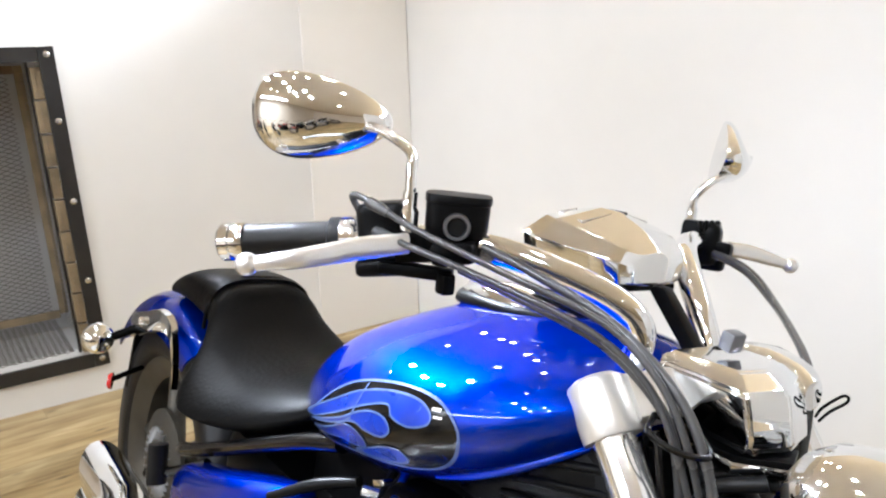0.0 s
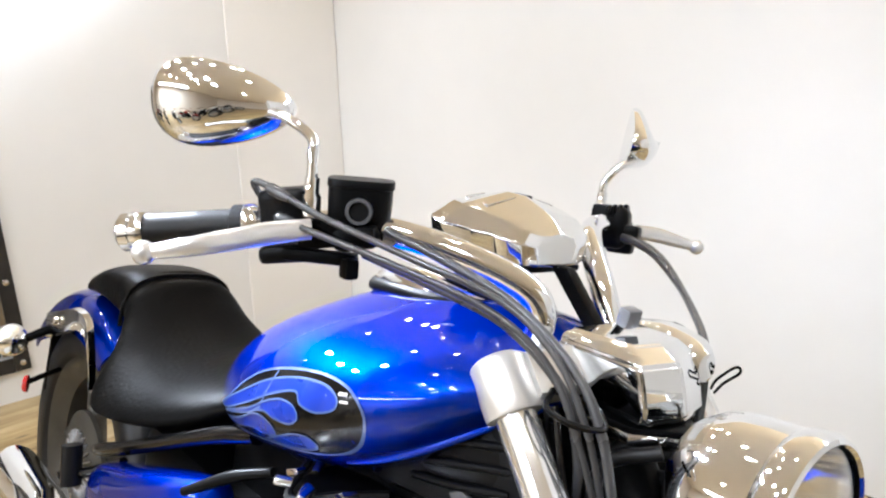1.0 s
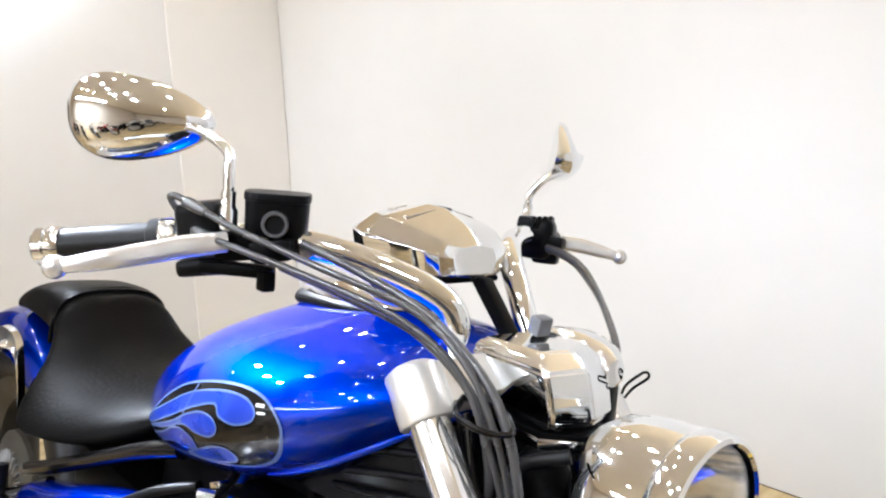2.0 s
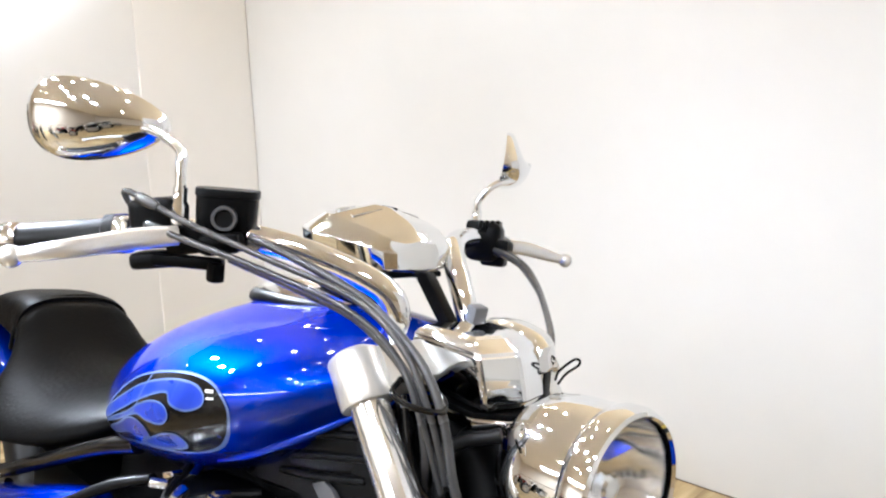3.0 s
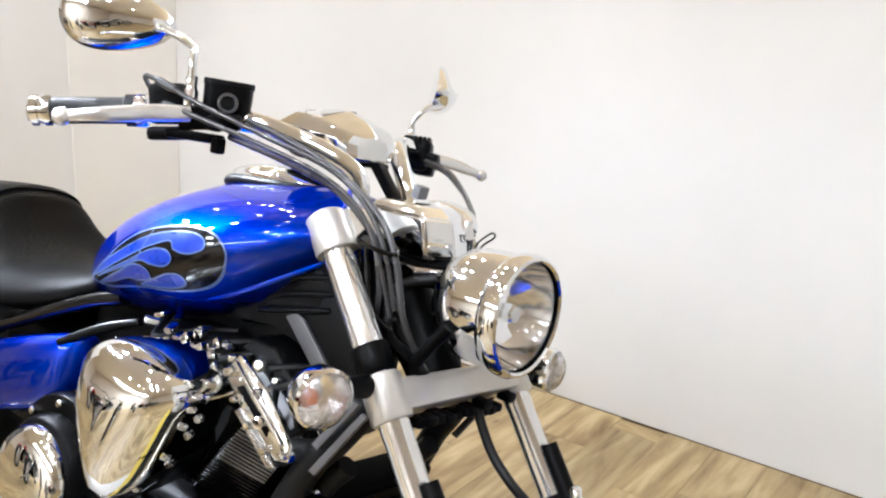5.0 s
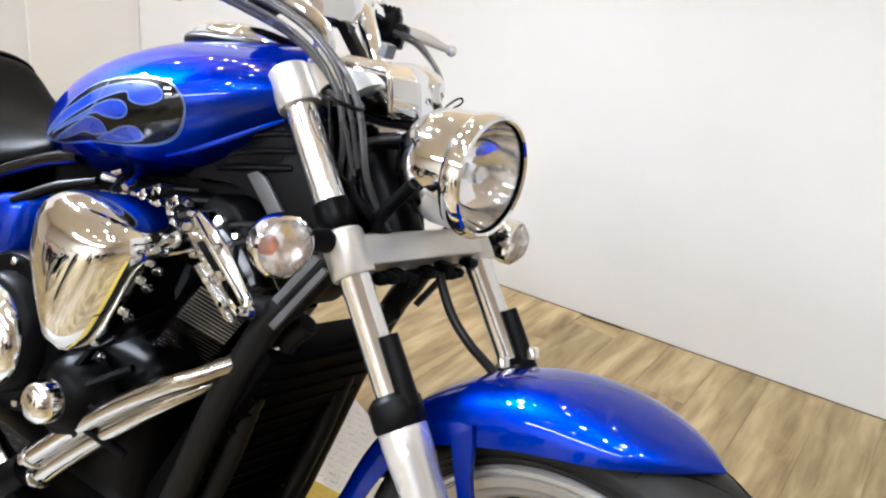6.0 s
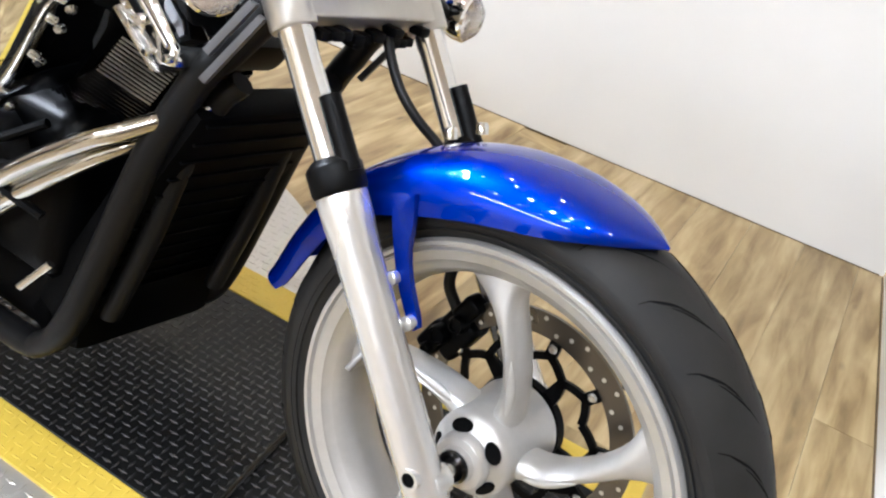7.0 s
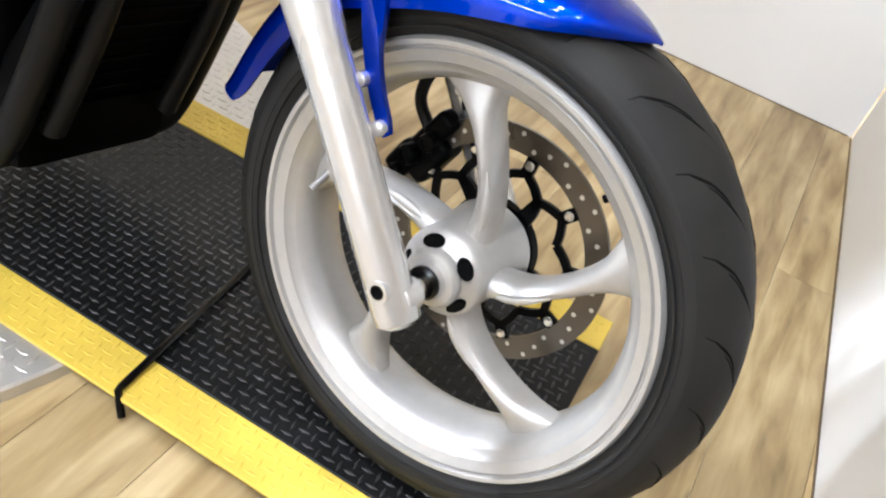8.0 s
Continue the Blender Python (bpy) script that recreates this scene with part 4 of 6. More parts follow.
# left clutch cable
S("clutch_cable", tube(NEW(), [(-0.70, 0.258, 0.962), (-0.658, 0.255, 0.958), (-0.615, 0.245, 0.949), (-0.555, 0.21, 0.932), (-0.485, 0.15, 0.920), (-0.43, 0.10, 0.905), (-0.405, 0.07, 0.885), (-0.396, 0.06, 0.86), (-0.39, 0.05, 0.80)], [0.0065, 0.0065, 0.0062, 0.0042, 0.0042, 0.0042, 0.0042, 0.0042], 10), CABLE, None, "black clutch cable arching down from the left lever")
S("cable_clip", tube(NEW(), [(-0.404, 0.083, 0.868), (-0.396, 0.078, 0.880), (-0.386, 0.086, 0.893), (-0.382, 0.090, 0.894), (-0.383, 0.092, 0.888), (-0.392, 0.084, 0.877), (-0.402, 0.086, 0.864)], 0.0014, 8), BLACK_SATIN, None, "black wire cable guide")
bm = NEW()
tube(bm, [(-0.425, -0.105, 0.885), (-0.41, -0.125, 0.878), (-0.385, -0.12, 0.872), (-0.375, -0.095, 0.868), (-0.4, -0.08, 0.875), (-0.425, -0.105, 0.885)], 0.0028, 8)
tube(bm, [(-0.425, -0.10, 0.87), (-0.40, -0.10, 0.80), (-0.375, -0.085, 0.775)], 0.003, 8)
tube(bm, [(-0.445, -0.09, 0.86), (-0.43, -0.09, 0.80), (-0.40, -0.06, 0.76)], 0.003, 8)
S("cable_guide_wire", bm, BLACK_GLOSS)

# ---- tank ----
TANK = smoothed(resample([(-1.045, 0.030, 0.700, 0.655, 2.2, 0.45), (-1.03, 0.060, 0.722, 0.648, 2.2, 0.45), (-1.0, 0.086, 0.758, 0.645, 2.2, 0.44), (-0.95, 0.112, 0.799, 0.648, 2.2, 0.43), (-0.90, 0.136, 0.831, 0.653, 2.15, 0.43), (-0.82, 0.167, 0.866, 0.664, 2.12, 0.43),
                (-0.74, 0.189, 0.890, 0.682, 2.1, 0.44), (-0.66, 0.196, 0.898, 0.706, 2.1, 0.45), (-0.60, 0.192, 0.902, 0.734, 2.1, 0.46), (-0.55, 0.179, 0.902, 0.766, 2.1, 0.47), (-0.51, 0.155, 0.898, 0.799, 2.1, 0.48), (-0.48, 0.118, 0.888, 0.828, 2.1, 0.5), (-0.462, 0.06, 0.872, 0.848, 2.1, 0.5)], 9), 60)
TK = np.array(TANK)


def tank_y(x, z):
    """Half width of the tank at a place of its side."""
    w, zt, zb, n, cf = (float(np.interp(x, TK[:, 0], TK[:, i])) for i in (1, 2, 3, 4, 5))
    zc = zb + (zt - zb) * cf
    t = abs((z - zc) / ((zt - zc) if z > zc else (zc - zb)))
    return w * max(0.0, 1 - min(t, 0.995) ** n) ** (1 / n)


def spine(x):
    """The raised ridge along the tank's top."""
    a, b = min(1.0, max(0.0, (x + 0.88) / 0.16)), min(1.0, max(0.0, (-0.45 - x) / 0.09))
    return 0.014 * a * a * (3 - 2 * a) * b * b * (3 - 2 * b)


bm = loft(NEW(), TANK, 80)
for v in bm.verts:
    if v.co.z > 0.78:
        v.co.z += spine(v.co.x) * math.exp(-(v.co.y / 0.065) ** 2)
tank = B("fuel_tank", bm, BLUE, None, "candy blue teardrop fuel tank with a black flame panel", 60)


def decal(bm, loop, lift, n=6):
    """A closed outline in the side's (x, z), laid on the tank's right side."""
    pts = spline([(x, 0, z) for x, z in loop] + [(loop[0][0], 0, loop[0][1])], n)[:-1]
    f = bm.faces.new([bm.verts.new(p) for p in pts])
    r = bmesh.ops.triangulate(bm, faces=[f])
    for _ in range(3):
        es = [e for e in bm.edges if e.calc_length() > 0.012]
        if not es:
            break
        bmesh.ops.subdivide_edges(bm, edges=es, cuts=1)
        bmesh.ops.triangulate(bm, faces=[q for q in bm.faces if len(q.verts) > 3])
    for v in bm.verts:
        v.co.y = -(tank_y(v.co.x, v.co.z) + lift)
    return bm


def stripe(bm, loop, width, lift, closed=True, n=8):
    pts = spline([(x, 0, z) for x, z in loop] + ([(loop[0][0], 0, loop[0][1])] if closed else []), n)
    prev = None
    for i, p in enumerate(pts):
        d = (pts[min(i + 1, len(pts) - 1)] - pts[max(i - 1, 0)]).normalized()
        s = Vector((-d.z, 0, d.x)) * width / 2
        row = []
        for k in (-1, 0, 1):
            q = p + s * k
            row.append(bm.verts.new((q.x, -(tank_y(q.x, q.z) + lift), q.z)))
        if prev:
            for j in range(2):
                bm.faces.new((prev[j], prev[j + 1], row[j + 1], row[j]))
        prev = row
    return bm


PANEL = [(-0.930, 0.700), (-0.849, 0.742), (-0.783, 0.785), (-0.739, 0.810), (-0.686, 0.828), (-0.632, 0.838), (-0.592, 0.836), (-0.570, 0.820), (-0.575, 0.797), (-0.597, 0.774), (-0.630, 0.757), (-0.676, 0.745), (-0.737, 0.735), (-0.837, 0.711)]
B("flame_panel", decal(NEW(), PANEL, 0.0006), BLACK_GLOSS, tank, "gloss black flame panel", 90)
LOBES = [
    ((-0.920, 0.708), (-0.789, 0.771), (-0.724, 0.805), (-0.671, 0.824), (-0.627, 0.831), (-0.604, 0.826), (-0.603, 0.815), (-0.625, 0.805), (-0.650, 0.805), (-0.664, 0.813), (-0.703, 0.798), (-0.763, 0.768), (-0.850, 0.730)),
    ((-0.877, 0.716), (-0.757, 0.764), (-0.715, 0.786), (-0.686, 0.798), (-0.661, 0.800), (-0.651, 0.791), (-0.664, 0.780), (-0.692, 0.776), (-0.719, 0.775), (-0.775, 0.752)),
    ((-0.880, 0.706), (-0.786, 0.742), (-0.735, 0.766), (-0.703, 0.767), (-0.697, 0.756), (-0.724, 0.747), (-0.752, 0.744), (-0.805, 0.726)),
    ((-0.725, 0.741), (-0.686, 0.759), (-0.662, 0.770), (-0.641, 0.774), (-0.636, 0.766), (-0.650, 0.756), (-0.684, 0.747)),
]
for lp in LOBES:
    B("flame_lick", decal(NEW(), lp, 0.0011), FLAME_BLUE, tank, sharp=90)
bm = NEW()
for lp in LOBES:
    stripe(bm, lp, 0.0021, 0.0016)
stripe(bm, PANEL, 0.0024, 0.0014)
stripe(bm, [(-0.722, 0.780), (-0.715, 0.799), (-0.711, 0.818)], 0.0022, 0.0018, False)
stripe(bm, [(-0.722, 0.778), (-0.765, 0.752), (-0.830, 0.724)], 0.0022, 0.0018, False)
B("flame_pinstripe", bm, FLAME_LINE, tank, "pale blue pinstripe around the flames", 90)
B("panel_mark", stripe(stripe(NEW(), [(-0.603, 0.830), (-0.592, 0.832)], 0.003, 0.0020, False, 3), [(-0.598, 0.824), (-0.588, 0.826)], 0.0022, 0.0020, False, 3), CLAMP_ALU, tank)
lip = []
for x in np.linspace(-0.635, -0.468, 14):
    w, zt, zb, n, cf = (float(np.interp(x, TK[:, 0], TK[:, i])) for i in (1, 2, 3, 4, 5))
    z = zb + (zt - zb) * cf * 0.30
    lip.append((x, -tank_y(x, z) - 0.0005, z))
B("tank_seam", tube(NEW(), lip, [0.0015, 0.0045, 0.0052, 0.0045, 0.0020], 10, 2), BLUE, tank, "pressed seam lip along the tank's edge")
# chrome console and filler
bm = NEW()
loft(bm, resample([(-0.80, 0.012, 0.901, 0.878, 2.2, 0.4), (-0.785, 0.03, 0.913, 0.878, 2.3, 0.4), (-0.74, 0.046, 0.925, 0.881, 2.4, 0.4), (-0.68, 0.052, 0.930, 0.886, 2.4, 0.4), (-0.62, 0.040, 0.925, 0.891, 2.3, 0.4), (-0.585, 0.015, 0.915, 0.896, 2.2, 0.4)], 4), 28)
B("filler_console", bm, CHROME, tank, "chrome filler console on top of the tank", 60)
B("console_gasket", loft(NEW(), resample([(-0.808, 0.012, 0.895, 0.878, 2.2, 0.4), (-0.79, 0.034, 0.904, 0.878, 2.3, 0.4), (-0.74, 0.051, 0.913, 0.881, 2.4, 0.4), (-0.68, 0.057, 0.917, 0.886, 2.4, 0.4), (-0.62, 0.045, 0.918, 0.891, 2.3, 0.4), (-0.575, 0.017, 0.914, 0.896, 2.2, 0.4)], 4), 28), BLACK_PLASTIC, tank)
# ---- seat ----
SEAT = [(-0.965, 0.050, 0.705, 0.672, 2.2, 0.4), (-1.0, 0.090, 0.702, 0.640, 2.0, 0.3), (-1.06, 0.125, 0.697, 0.605, 1.75, 0.25), (-1.14, 0.155, 0.690, 0.583, 1.6, 0.25), (-1.22, 0.163, 0.690, 0.575, 1.6, 0.25), (-1.28, 0.143, 0.706, 0.585, 1.75, 0.3), (-1.33, 0.112, 0.736, 0.61, 2.1, 0.4), (-1.365, 0.098, 0.762, 0.64, 2.5, 0.45), (-1.39, 0.093, 0.769, 0.67, 2.6, 0.4), (-1.40, 0.086, 0.766, 0.69, 2.6, 0.4)]
bm = loft(NEW(), resample(SEAT, 5), 44)
for v in bm.verts:
    # the rider's hollow
    x, y, z = v.co
    d = math.exp(-((x + 1.16) / 0.10) ** 2) * math.exp(-(y / 0.10) ** 2)
    if z > 0.66:
        v.co.z -= 0.012 * d
seat = B("seat", bm, LEATHER, None, "black vinyl solo saddle with a raised back", 60)
PIL = [(-1.385, 0.094, 0.774, 0.670, 2.8, 0.4), (-1.42, 0.096, 0.776, 0.680, 3.0, 0.4), (-1.50, 0.094, 0.768, 0.690, 3.2, 0.4), (-1.56, 0.089, 0.752, 0.690, 3.2, 0.4), (-1.615, 0.082, 0.730, 0.686, 3.0, 0.4), (-1.650, 0.074, 0.710, 0.680, 2.8, 0.4), (-1.66, 0.06, 0.700, 0.680, 2.6, 0.4)]
B("pillion_pad", loft(NEW(), resample(PIL, 4), 36), LEATHER, seat, "black vinyl passenger pad", 60)
bm = NEW()
arc = [(-1.396, 0.097 * math.copysign(abs(math.cos(a)) ** 0.8, math.cos(a)), 0.68 + 0.094 * math.sin(a) ** 0.7) for a in (math.pi * k / 16 for k in range(17))]
tube(bm, arc, 0.0035, 8, 2)
B("seat_welt", bm, BLACK_PLASTIC, seat)

# rear frame rail and side cover
for sg in (-1, 1):
    B("frame_rail", tube(NEW(), [(-0.84, sg * 0.12, 0.692), (-0.91, sg * 0.130, 0.668), (-1.05, sg * 0.132, 0.606), (-1.2, sg * 0.132, 0.540), (-1.3, sg * 0.125, 0.50)], 0.0115, 16), BLACK_GLOSS)
bm = NEW()
loft(bm, resample([(-0.86, 0.016, 0.622, 0.560, 2.6, 0.5, -0.145), (-0.88, 0.03, 0.628, 0.52, 2.8, 0.5, -0.150), (-0.98, 0.038, 0.598, 0.475, 3.0, 0.5, -0.150), (-1.08, 0.036, 0.563, 0.45, 3.0, 0.5, -0.148), (-1.17, 0.03, 0.535, 0.44, 2.8, 0.5, -0.145), (-1.2, 0.012, 0.52, 0.46, 2.6, 0.5, -0.145)], 4), 28)
B("side_cover", bm, BLUE, None, "candy blue side cover under the seat", 60)
B("tank_strap", tube(NEW(), [(-0.78, -0.13, 0.672), (-0.83, -0.15, 0.65), (-0.885, -0.175, 0.615)], [0.006, 0.008, 0.006], 12), BLACK_PLASTIC)
# grab bits by the seat
B("battery_box", box(NEW(), (-1.03, 0, 0.49), (0.36, 0.20, 0.18), 0.03), BLACK_SATIN)
B("foot_peg", tube(NEW(), [(-1.222, -0.180, 0.548), (-1.212, -0.180, 0.488)], 0.0125, 16), RUBBER, None, "black rubber passenger foot peg")
B("peg_bracket", tube(NEW(), [(-1.248, -0.18, 0.49), (-1.19, -0.165, 0.515), (-1.15, -0.14, 0.54)], 0.008, 10), BLACK_GLOSS)

# ---- rear ----
RA = Vector((-1.655, 0, 0.312))
rear_wheel = B("rear_wheel", lathe(NEW(), [(0.222, -0.060), (0.224, -0.056), (0.21, -0.05), (0.19, -0.04), (0.186, 0), (0.19, 0.04), (0.21, 0.05), (0.224, 0.056), (0.222, 0.060), (0.2, 0.052), (0.178, 0.035), (0.174, 0), (0.178, -0.035), (0.2, -0.052)], RA, YAX, 64, closed=True), SHADED_CAST, None, "silver cast rear wheel", 30)
B("tyre", lathe(NEW(), tyre_profile(0.312, 0.068, 0.216), RA, YAX, 72), RUBBER, rear_wheel, "black rear tyre")
for k in range(5):
    a = radians(20 + 72 * k)
    B("spoke", tube(NEW(), [RA + Vector((0.04 * math.cos(a), -0.03, 0.04 * math.sin(a))), RA + Vector((0.18 * math.cos(a + 0.25), -0.02, 0.18 * math.sin(a + 0.25)))], [0.022, 0.018], 10), SHADED_CAST, rear_wheel)
B("pulley", lathe(NEW(), [(0, -0.075), (0.03, -0.078), (0.055, -0.065), (0.10, -0.06), (0.112, -0.055), (0.112, -0.045), (0, -0.045)], RA, YAX, 48), SHADED_CAST, rear_wheel, "ribbed cast wheel drum")
for k in range(26):
    a = 2 * math.pi * k / 26
    B("drum_rib", box(NEW(), RA + Vector((0.058 * math.cos(a), -0.066, 0.058 * math.sin(a))), (0.036, 0.008, 0.003), 0.0012, Matrix.Rotation(-a, 3, "Y"), 1), CAST, rear_wheel)
st = resample([(58, 0.362, 0.30, 0.096, 2.8), (80, 0.366, 0.29, 0.098, 2.8), (100, 0.368, 0.285, 0.098, 2.8), (120, 0.368, 0.29, 0.097, 2.7), (135, 0.367, 0.30, 0.094, 2.5), (144, 0.366, 0.315, 0.088, 2.4), (148, 0.364, 0.335, 0.080, 2.3)], 5)
rear_fender = B("rear_fender", fender(NEW(), RA, st), BLUE, None, "candy blue rear fender")
for sg in (-1, 1):
    bm = NEW()
    loops = []
    for q, w in zip(spline([(-1.465, sg * 0.116, 0.555), (-1.475, sg * 0.118, 0.61), (-1.50, sg * 0.119, 0.648), (-1.56, sg * 0.119, 0.650), (-1.65, sg * 0.116, 0.622), (-1.75, sg * 0.112, 0.590)], 6), np.interp(np.linspace(0, 1, 31), [0, 0.4, 0.7, 1], [0.013, 0.017, 0.024, 0.028])):
        loops.append([q + Vector((0, 0.006, w)), q + Vector((0, 0.006, -w)), q + Vector((0, -0.006, -w * 0.9)), q + Vector((0, -0.006, w * 0.9))])
    rings(bm, loops)
    B("fender_strut", bm, CHROME, rear_fender, "chrome fender strut", 60)
    B("strut_bolt", bolt_head(NEW(), (-1.66, sg * 0.126, 0.622), YAX * sg, 0.009, 0.006), CHROME, rear_fender)
c = Vector((-1.75, -0.184, 0.563))
sig = B("rear_turn_signal", lathe(NEW(), [(0, 0.028), (0.014, 0.026), (0.026, 0.016), (0.032, 0.002), (0.033, -0.006), (0.03, -0.018), (0.018, -0.032), (0, -0.036)], c, (-1, -0.1, 0), 32), CHROME, None, "chrome bullet rear turn signal")
B("signal_stalk", tube(NEW(), [c + Vector((0.01, 0.02, 0)), (-1.72, -0.115, 0.59)], 0.009, 12), BLACK_SATIN, sig)
B("mud_flap", box(NEW(), (-1.885, 0.005, 0.47), (0.012, 0.15, 0.15), 0.004, Matrix.Rotation(radians(12), 3, "Y")), BLACK_PLASTIC, None, "black plate holder under the rear fender")
ref = B("side_reflector", lathe(NEW(), [(0, 0.006), (0.015, 0.005), (0.018, 0.001), (0.018, -0.004), (0, -0.004)], (-1.78, -0.140, 0.456), (-0.5, -1, 0), 24), RED, None, "round red reflector on a bracket")
B("reflector_bracket", tube(NEW(), [(-1.78, -0.138, 0.459), (-1.82, -0.06, 0.47)], 0.006, 8), BLACK_SATIN, ref)

# ---- mufflers ----
for k, (z0, z1, xe) in enumerate(((0.308, 0.340, -1.57), (0.222, 0.246, -1.59))):
    bm = NEW()
    p0, p1 = Vector((-0.92, -0.190, z0)), Vector((xe, -0.194, z1))
    tube(bm, [p0, p0.lerp(p1, 0.12), p0.lerp(p1, 0.5), p1], [0.026, 0.040, 0.046, 0.047], 28, 5)
    for v in bm.verts:
        if v.co.x < xe + 0.03:
            v.co.x -= (v.co.z - z1) * 1.3
    muf = B("muffler", bm, CHROME, None, "slash-cut chrome muffler", 50)
    B("muffler_bore", tube(NEW(), [p1 + Vector((0.04, 0, 0)), p1 + Vector((-0.006, 0, 0))], 0.037, 20), BLACK_SATIN, muf)

# ---- engine ----
bm = NEW()
box(bm, (-0.78, 0, 0.36), (0.40, 0.28, 0.24), 0.04, None, 3)
box(bm, (-0.98, 0, 0.42), (0.22, 0.22, 0.22), 0.03, None, 3)
box(bm, (-0.83, 0, 0.57), (0.32, 0.15, 0.22), 0.02)
crank = B("crankcase", bm, BLACK_SATIN, None, "satin black engine crankcase")
AX1 = Vector((0.52, 0, 0.85)).normalized()
PX1 = Vector((0.85, 0, -0.52)).normalized()
base = Vector((-0.672, 0.0, 0.452))
bm = NEW()
box(bm, base + AX1 * 0.09, (0.12, 0.14, 0.19), 0.02, AX1.to_track_quat("Z", "Y").to_matrix())
cyl = B("front_cylinder", bm, BLACK_SATIN, None, "black finned front cylinder")
rotc = Matrix((PX1, Vector((0, 1, 0)), AX1)).transposed()
FIN = [(-0.075, -0.108), (0.014, -0.108), (0.072, -0.062), (0.078, 0.0), (0.072, 0.062), (0.014, 0.108), (-0.075, 0.108)]
for i in range(28):
    # each fin has its front corners cut; the upper ones are machined bright there
    c = base + AX1 * (0.004 + 0.0060 * i)
    B("cooling_fin", prism(NEW(), [c + PX1 * a + YAX * b for a, b in FIN], AX1 * -0.0014, AX1 * 0.0014, 0.0005, 1), BLACK_GLOSS, cyl)
    if i > 16:
        p, q = c + PX1 * 0.016 + YAX * -0.1068, c + PX1 * 0.071 + YAX * -0.0632
        d = (q - p).cross(AX1).normalized() * 0.0009
        B("fin_edge", prism(NEW(), [p - AX1 * 0.0012, q - AX1 * 0.0012, q + AX1 * 0.0012, p + AX1 * 0.0012], d * -1, d, 0), FIN_EDGE, cyl)
bm = NEW()
box(bm, base + AX1 * 0.200, (0.15, 0.20, 0.055), 0.015, rotc)
B("cylinder_head", bm, BLACK_SATIN, cyl)
# black coil cover beside the rocker box
out = [(-0.575, 0.695), (-0.555, 0.716), (-0.515, 0.712), (-0.478, 0.680), (-0.446, 0.632), (-0.455, 0.618), (-0.480, 0.640)]
B("coil_cover", prism(NEW(), [(x, -0.118, z) for x, z in out], (0, 0.05, 0), (0, -0.012, 0), 0.008, 3), BLACK_PLASTIC, cyl, "black plastic coil cover")
B("coil_trim", tube(NEW(), [(-0.565, -0.132, 0.690), (-0.525, -0.134, 0.665), (-0.470, -0.134, 0.624)], 0.0035, 8), BLACK_GLOSS, cyl)
bm = NEW()
q0, q1 = Vector((-0.556, -0.150, 0.685)), Vector((-0.430, -0.150, 0.602))
dq = (q1 - q0).normalized()
nq = Vector((-dq.z, 0, dq.x))
out = [q0 - nq * 0.014, q0 + nq * 0.022 + dq * 0.01, q0 + nq * 0.026 + dq * 0.07, q1 + nq * 0.016 - dq * 0.01, q1 - nq * 0.002, q1 - nq * 0.016 - dq * 0.012, q0 - nq * 0.022 + dq * 0.06]
prism(bm, out, (0, 0.045, 0), (0, -0.012, 0), 0.007)
rocker = weighted(B("rocker_cover", bm, CHROME, cyl, "chrome rocker cover", 60))
B("rocker_slot", prism(NEW(), [q0 + dq * 0.035 - nq * 0.006, q0 + dq * 0.040 + nq * 0.004, q1 - dq * 0.045 + nq * 0.004, q1 - dq * 0.040 - nq * 0.005], (0, -0.010, 0), (0, -0.0135, 0), 0.001), BLACK_SATIN, cyl)
B("rocker_rib", prism(NEW(), [q0 + dq * 0.012 + nq * 0.012, q0 + dq * 0.014 + nq * 0.017, q1 - dq * 0.018 + nq * 0.013, q1 - dq * 0.016 + nq * 0.008], (0, -0.010, 0), (0, -0.017, 0), 0.002), CHROME, cyl)
B("rocker_edge", prism(NEW(), [q0 + dq * 0.055 - nq * 0.026, q0 + dq * 0.057 - nq * 0.019, q1 - dq * 0.005 - nq * 0.019, q1 - dq * 0.012 - nq * 0.026], (0, 0.03, 0), (0, -0.016, 0), 0.003), DULL_CHROME, cyl)
for u, v in ((0.04, 0.014), (0.30, -0.016), (0.55, -0.018), (0.80, -0.016), (0.95, 0.002), (0.42, 0.020)):
    B("rocker_bolt", bolt_head(NEW(), q0.lerp(q1, u) + nq * v + Vector((0, -0.013, 0)), (0, -1, 0), 0.0048, 0.007), CHROME, cyl)
B("rocker_bolt", bolt_head(NEW(), q0.lerp(q1, 0.62) + Vector((0, -0.013, 0)), (0, -1, 0), 0.0085, 0.009), CHROME, cyl)
B("rocker_bolt", bolt_head(NEW(), q0.lerp(q1, 0.1) + Vector((0, -0.013, 0)), (0, -1, 0), 0.007, 0.009), CHROME, cyl)
for x, z, r in ((-0.520, 0.690, 0.008), (-0.488, 0.680, 0.005), (-0.500, 0.665, 0.004)):
    B("head_plug", bolt_head(NEW(), (x, -0.14, z), (0.3, -0.9, 0.2), r, 0.010), DULL_CHROME, cyl)
AX2 = Vector((-0.42, 0, 0.9)).normalized()
PX2 = Vector((0.9, 0, 0.42)).normalized()
rot2 = Matrix((PX2, Vector((0, 1, 0)), AX2)).transposed()
base2 = Vector((-0.80, 0.0, 0.44))
cyl2 = B("rear_cylinder", box(NEW(), base2 + AX2 * 0.09, (0.12, 0.14, 0.19), 0.02, rot2), BLACK_SATIN, None, "black finned rear cylinder")
for i in range(10):
    B("cooling_fin", box(NEW(), base2 + AX2 * (0.02 + 0.014 * i), (0.155, 0.20, 0.0042), 0.0015, rot2, 1), BLACK_SATIN, cyl2)
